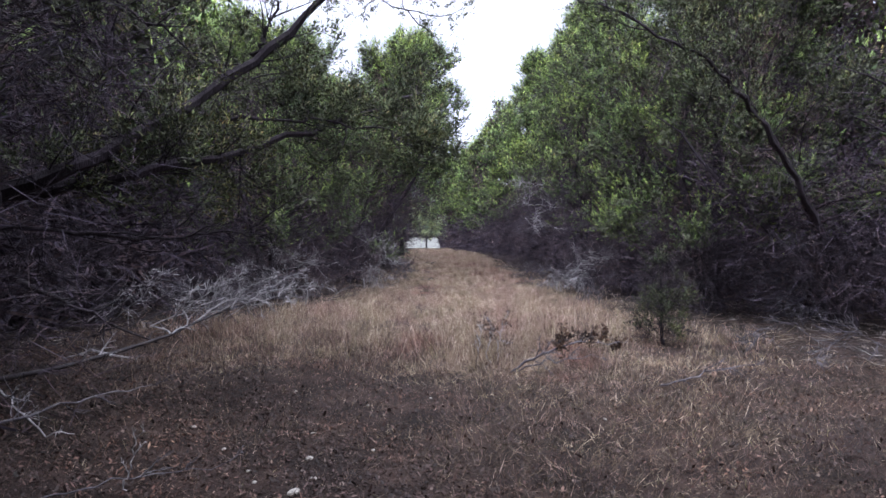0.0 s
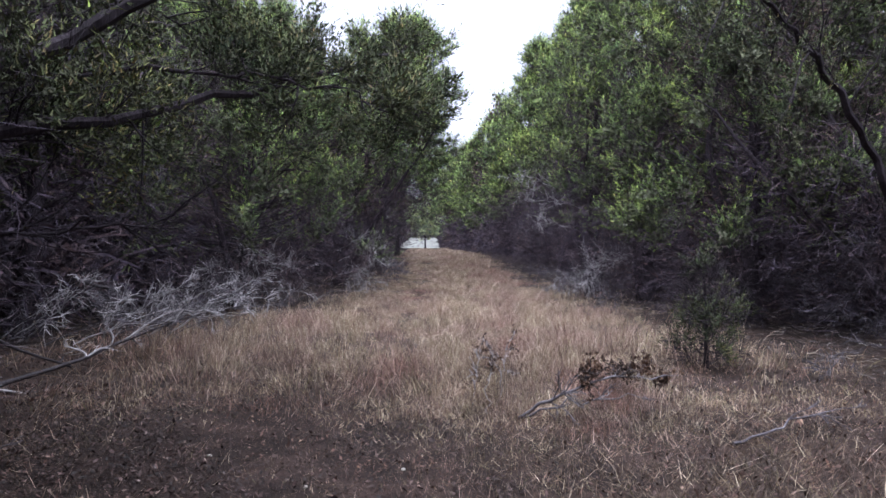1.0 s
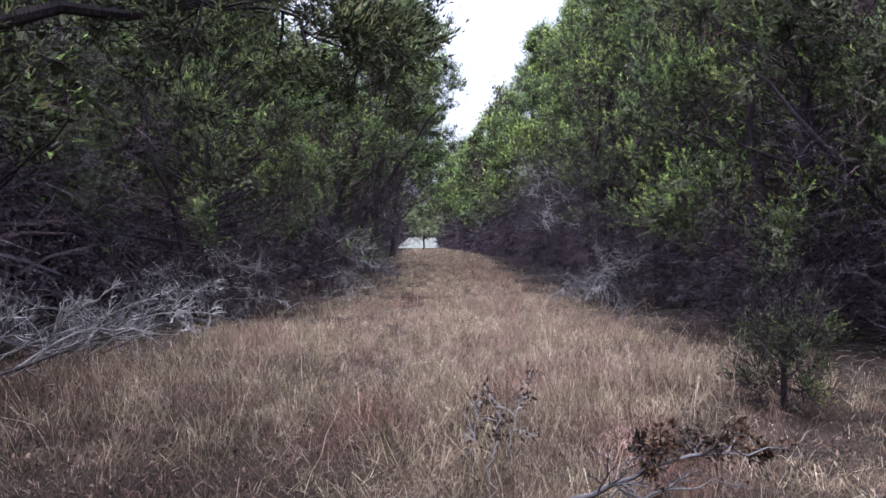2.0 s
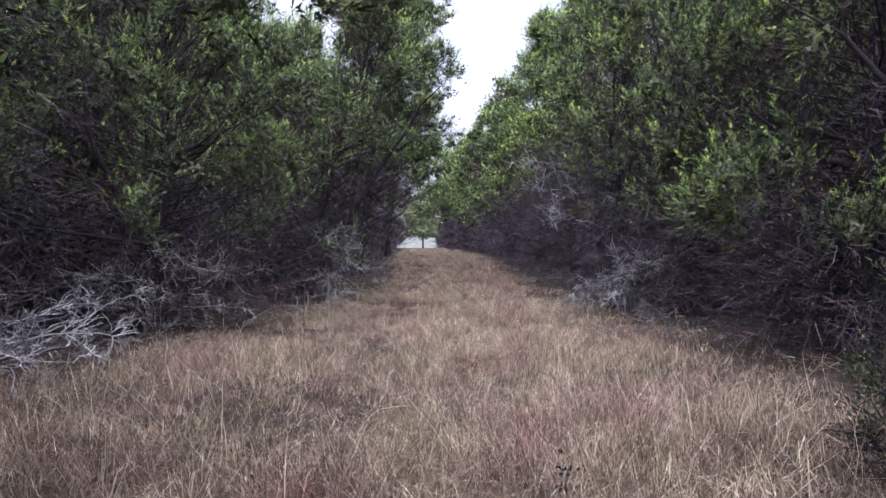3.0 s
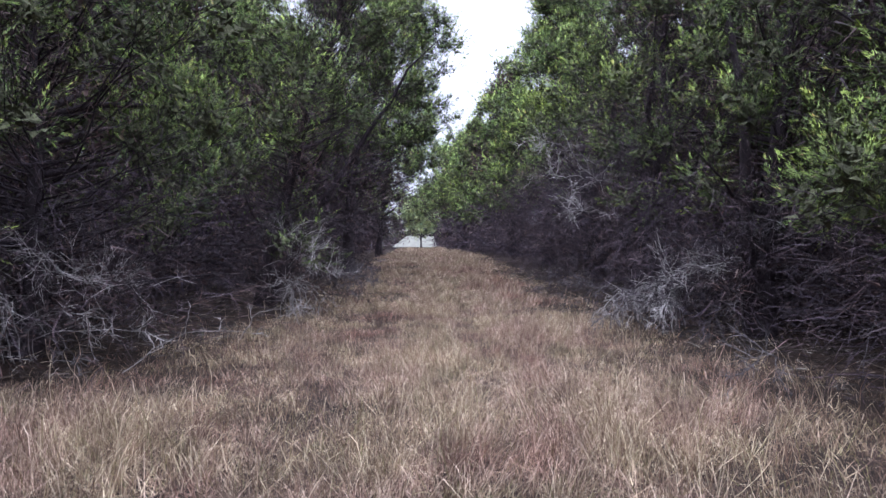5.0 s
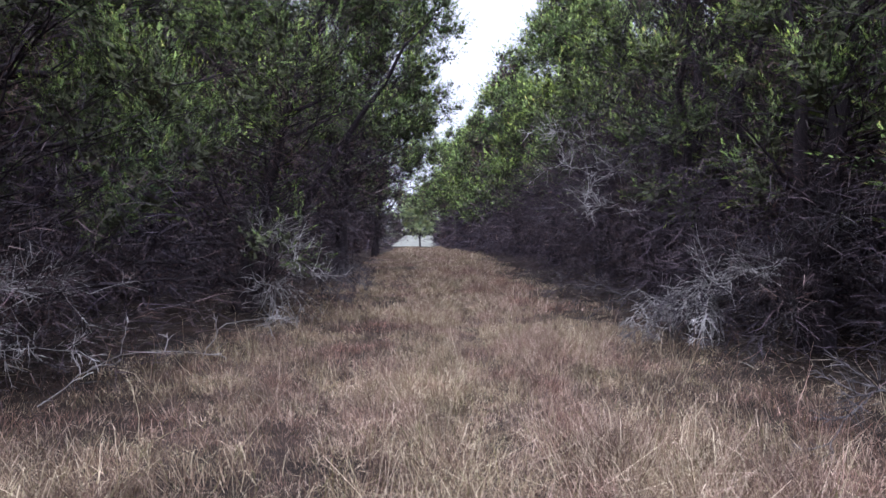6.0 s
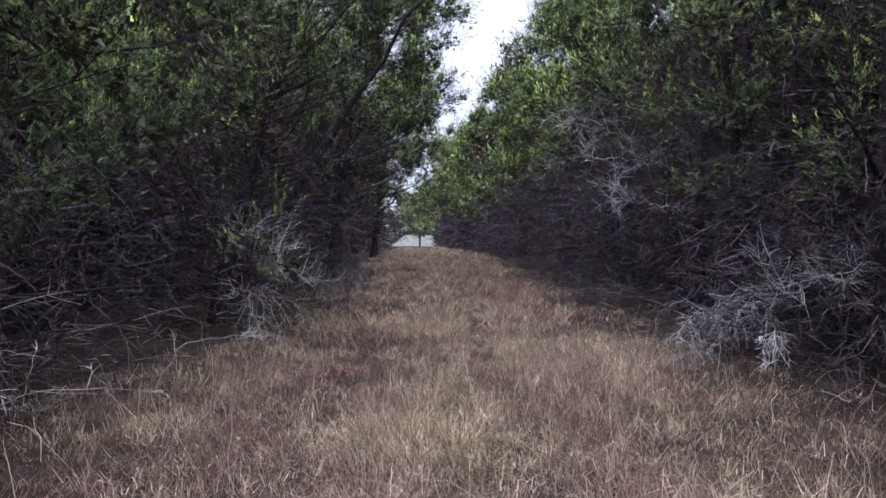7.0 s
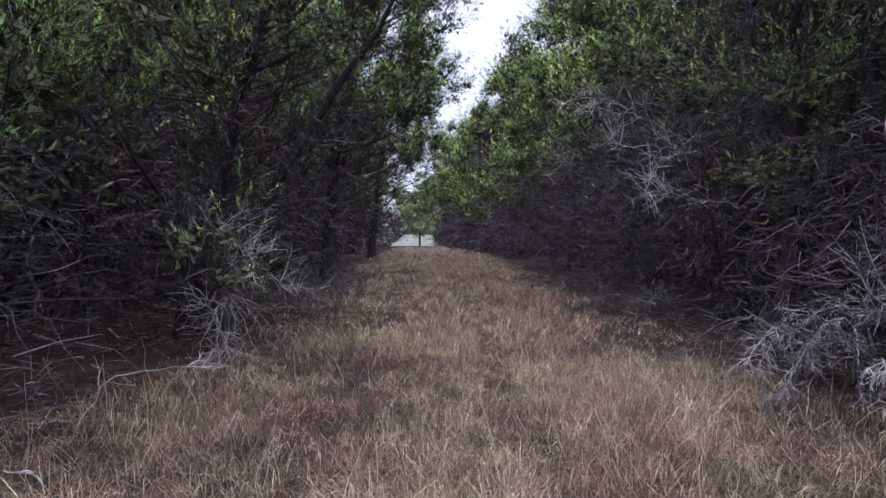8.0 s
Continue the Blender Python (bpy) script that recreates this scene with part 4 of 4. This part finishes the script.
dead_branch(130, [(0.69, 6.2, 0.02), (0.95, 6.1, 0.22), (1.4, 6.15, 0.38), (1.85, 6.35, 0.30)], 0.014, 12, 9, "arched dead branch with shrivelled brown leaves in the grass", spread=0.32, leaves=18, mat=DIMTWIG)
dead_branch(131, [(0.72, 6.2, 0.02), (1.1, 6.2, 0.16), (1.6, 6.25, 0.2)], 0.009, 5, 5, "thin bare grey fallen branch", spread=0.3, mat=DIMTWIG)
dead_branch(132, [(2.0, 5.6, 0.04), (2.5, 5.9, 0.08), (3.1, 6.2, 0.10)], 0.011, 5, 5, "grey weathered branch on the ground", spread=0.35, mat=DIMTWIG)
dead_branch(137, [(-3.9, 5.3, 0.14), (-3.3, 4.7, 0.11), (-2.6, 4.0, 0.04)], 0.012, 7, 5, "pale grey fallen branch on the leaf litter", spread=0.35)
dead_branch(138, [(-1.66, 3.2, 0.0), (-1.64, 3.2, 0.14), (-1.6, 3.22, 0.3)], 0.006, 4, 3, "thin pale dead twig standing in the litter", spread=0.14, up=0.4)
dead_branch(133, [(-3.2, 3.6, 0.05), (-2.7, 4.4, 0.16), (-2.45, 5.2, 0.1)], 0.012, 5, 4, GREY, spread=0.35, mat=DIMTWIG)
dead_branch(134, [(-2.0, 3.0, 0.03), (-1.7, 3.2, 0.07), (-1.2, 3.5, 0.05)], 0.006, 4, 3, GREY, spread=0.25, mat=DIMTWIG)
dead_branch(135, [(-2.6, 13.6, 0.05), (-2.2, 13.9, 0.38), (-1.5, 14.1, 0.34)], 0.005, 6, 4, "thin pale bent twig standing in the grass", spread=0.35)
dead_branch(136, [(-2.15, 15.65, 0.03), (-1.95, 15.7, 0.42), (-1.6, 15.75, 0.47), (-1.15, 15.8, 0.44)], 0.0055, 6, 4, "thin pale bent twig standing in the grass", spread=0.38)
for k, (bx, by) in enumerate([(0.47, 6.4), (0.38, 6.7), (0.62, 6.9)]):
    dead_branch(140 + k, [(bx, by, 0.0), (bx + 0.02, by, 0.25), (bx + 0.05, by, 0.5)], 0.005, 6, 4, "dried brown weed with withered leaves", name="dead_weed", spread=0.2, up=0.4, leaves=5)
# its foliage takes the darkened olive because it stands in shade
juniper(150, 2.95, 8.2, "small dark green juniper sapling at the edge of the grass", "", 1.1, 0.36, 0.2, 60, 5, 60, 0.03, 0.008, girth=0.1, dead=0, limbs=0, stems=1, inner=5, size=0.36, tangle=0, name="juniper_sapling", category="sapling", low=0.15, gaps=-1.5, foliage=SHADED_OLIVE, withered=0.0)


# ---- stones ----
def stone(seed, x, y, size):
    rng = np.random.default_rng(seed)
    bm = bmesh.new()
    bmesh.ops.create_icosphere(bm, subdivisions=2, radius=1.0)
    k = rng.random(3) * 9
    for v in bm.verts:
        w = 1 + 0.28 * noise.noise(v.co * 1.3 + Vector(k))
        v.co = Vector((v.co.x * size * w, v.co.y * size * 0.8 * w, v.co.z * size * 0.5 * w))
    me = bpy.data.meshes.new("stone")
    bm.to_mesh(me)
    bm.free()
    me.materials.append(STONE)
    ob = new("stone", me)
    ob.matrix_basis = pose(x, y, float(ground_z(x, y)) + 0.25 * size, 0, 0, 360 * rng.random())
    tagged(ob, "small pale limestone lying on the litter", "stone", "stones in the litter")


for k, (px, py, sz) in enumerate([(-0.80, 3.28, 0.040), (-0.83, 3.80, 0.028), (-0.74, 3.50, 0.024), (-1.13, 3.55, 0.018), (-1.05, 3.40, 0.016), (-0.9, 4.25, 0.02), (-1.4, 3.9, 0.018), (-0.45, 3.95, 0.015),
                                  (0.2, 4.3, 0.014), (-0.1, 5.2, 0.016), (-1.8, 4.4, 0.022), (-0.6, 4.9, 0.016), (1.2, 4.5, 0.016), (-1.3, 5.4, 0.018)]):
    stone(160 + k, px, py, sz)


# ---- the far field: house and tree ----
def box_mesh(x0, x1, y0, y1, z0, z1):
    v = np.array([(x, y, z) for x in (x0, x1) for y in (y0, y1) for z in (z0, z1)], float)
    f = np.array([(0, 1, 3), (0, 3, 2), (4, 6, 7), (4, 7, 5), (0, 4, 5), (0, 5, 1), (2, 3, 7), (2, 7, 6), (0, 2, 6), (0, 6, 4), (1, 5, 7), (1, 7, 3)])
    return v, f


hx, hy = -4.85, 130.0
house = thing("house", hx, hy, float(ground_z(hx, hy)), "low weathered house with a grey metal hip roof", "house")
part("wall", box_mesh(-3.9, 3.9, 0, 8, -0.1, 2.2), PALE_WALL, house, "weathered siding wall", False)
ridge_w, ridge_e, ya, yb, ze, zr = (-2.0, 4.0), (3.6, 4.0), -1.4, 9.4, 2.1, 4.3
rim = [(-4.4, ya, ze), (4.4, ya, ze), (4.4, yb, ze), (-4.4, yb, ze)]
tops = [(*ridge_w, zr), (*ridge_e, zr)]
for label, loop in (("grey metal roof slope", (rim[0], rim[1], tops[1], tops[0])), ("grey metal roof slope", (rim[2], rim[3], tops[0], tops[1])),
                    ("grey metal hip end", (rim[3], rim[0], tops[0])), ("pale metal hip end", (rim[1], rim[2], tops[1]))):
    n = len(loop)
    rv = np.array([*loop, *((q[0], q[1], q[2] + 0.12) for q in loop)], float)
    rf = [(0, k, k + 1) for k in range(1, n - 1)] + [(n, n + k + 1, n + k) for k in range(1, n - 1)]
    rf += [t for k in range(n) for t in ((k, (k + 1) % n, n + (k + 1) % n), (k, n + (k + 1) % n, n + k))]
    part("roof", (rv, np.array(rf)), ROOFING, house, label, False)
for px in (-4.1, -1.4, 1.4, 4.1):
    part("porch_post", box_mesh(px - 0.08, px + 0.08, -1.2, -1.04, -0.1, 2.1), PALE_WALL, house, "", False)
for px in (-2.6, 2.5):
    part("window", box_mesh(px - 0.6, px + 0.6, -0.03, 0.02, 0.8, 1.9), DARK_GLASS, house, "dark window", False)
part("door", box_mesh(-0.4, 0.6, -0.03, 0.02, 0.0, 2.0), DARK_GLASS, house, "dark door", False)

rng = np.random.default_rng(9)
yard = thing("yard_tree", -2.9, 106.0, float(ground_z(-2.9, 106)), "small pale green tree with a slim trunk near the house", "tree")
part("trunk", tubes(np.array([[(0, 0, -0.1), (0.05, 0, 2), (0, 0.1, 4), (0.1, 0, 7.5)]], float), np.array([[0.22, 0.16, 0.12, 0.03]]), 7), BARK, yard)
foot = np.stack([np.zeros(60), np.zeros(60), 3.4 + 4.4 * rng.random(60)], -1)
az = rng.random(60) * 6.28
lim = grow(rng, foot, np.stack([np.cos(az), np.sin(az), 0.6 + 0.3 * rng.random(60)], -1), 2.2 + 2.4 * rng.random(60) * np.clip((9.5 - foot[:, 2]) / 5, 0, 1), 5, 0.0, 0.2)
part("branchwork", tubes(lim, np.linspace(0.05, 0.015, 5)[None] * np.ones((60, 1)), 4), BARK, yard)
p2, w2, _, _ = offshoots(rng, lim, 16, 0.2, 1.0, 0.6, 0.9, 0.1)
part("crown", sprays(rng, p2, w2, np.full(len(p2), 0.6), 9, 0.4, 0.24), PALE_GREEN, yard, "pale yellow-green leaves", False)
for px, py, big_one in ((-7.6, 146, 1.9), (-2.4, 145, 2.2), (2.6, 148, 2.0)):
    copy_thing(deep_forms[0], pose(px, py, float(ground_z(px, py)), 0, 0, 40 * px) @ Matrix.Scale(big_one, 4))
for k in range(11):
    px, py = -28 + 4.2 * k + 2 * rng.random(), 150 + 14 * rng.random()
    copy_thing(deep_forms[k % 2], pose(px, py, float(ground_z(px, py)), 0, 0, 360 * rng.random()) @ Matrix.Scale(0.8 + 0.4 * rng.random(), 4))
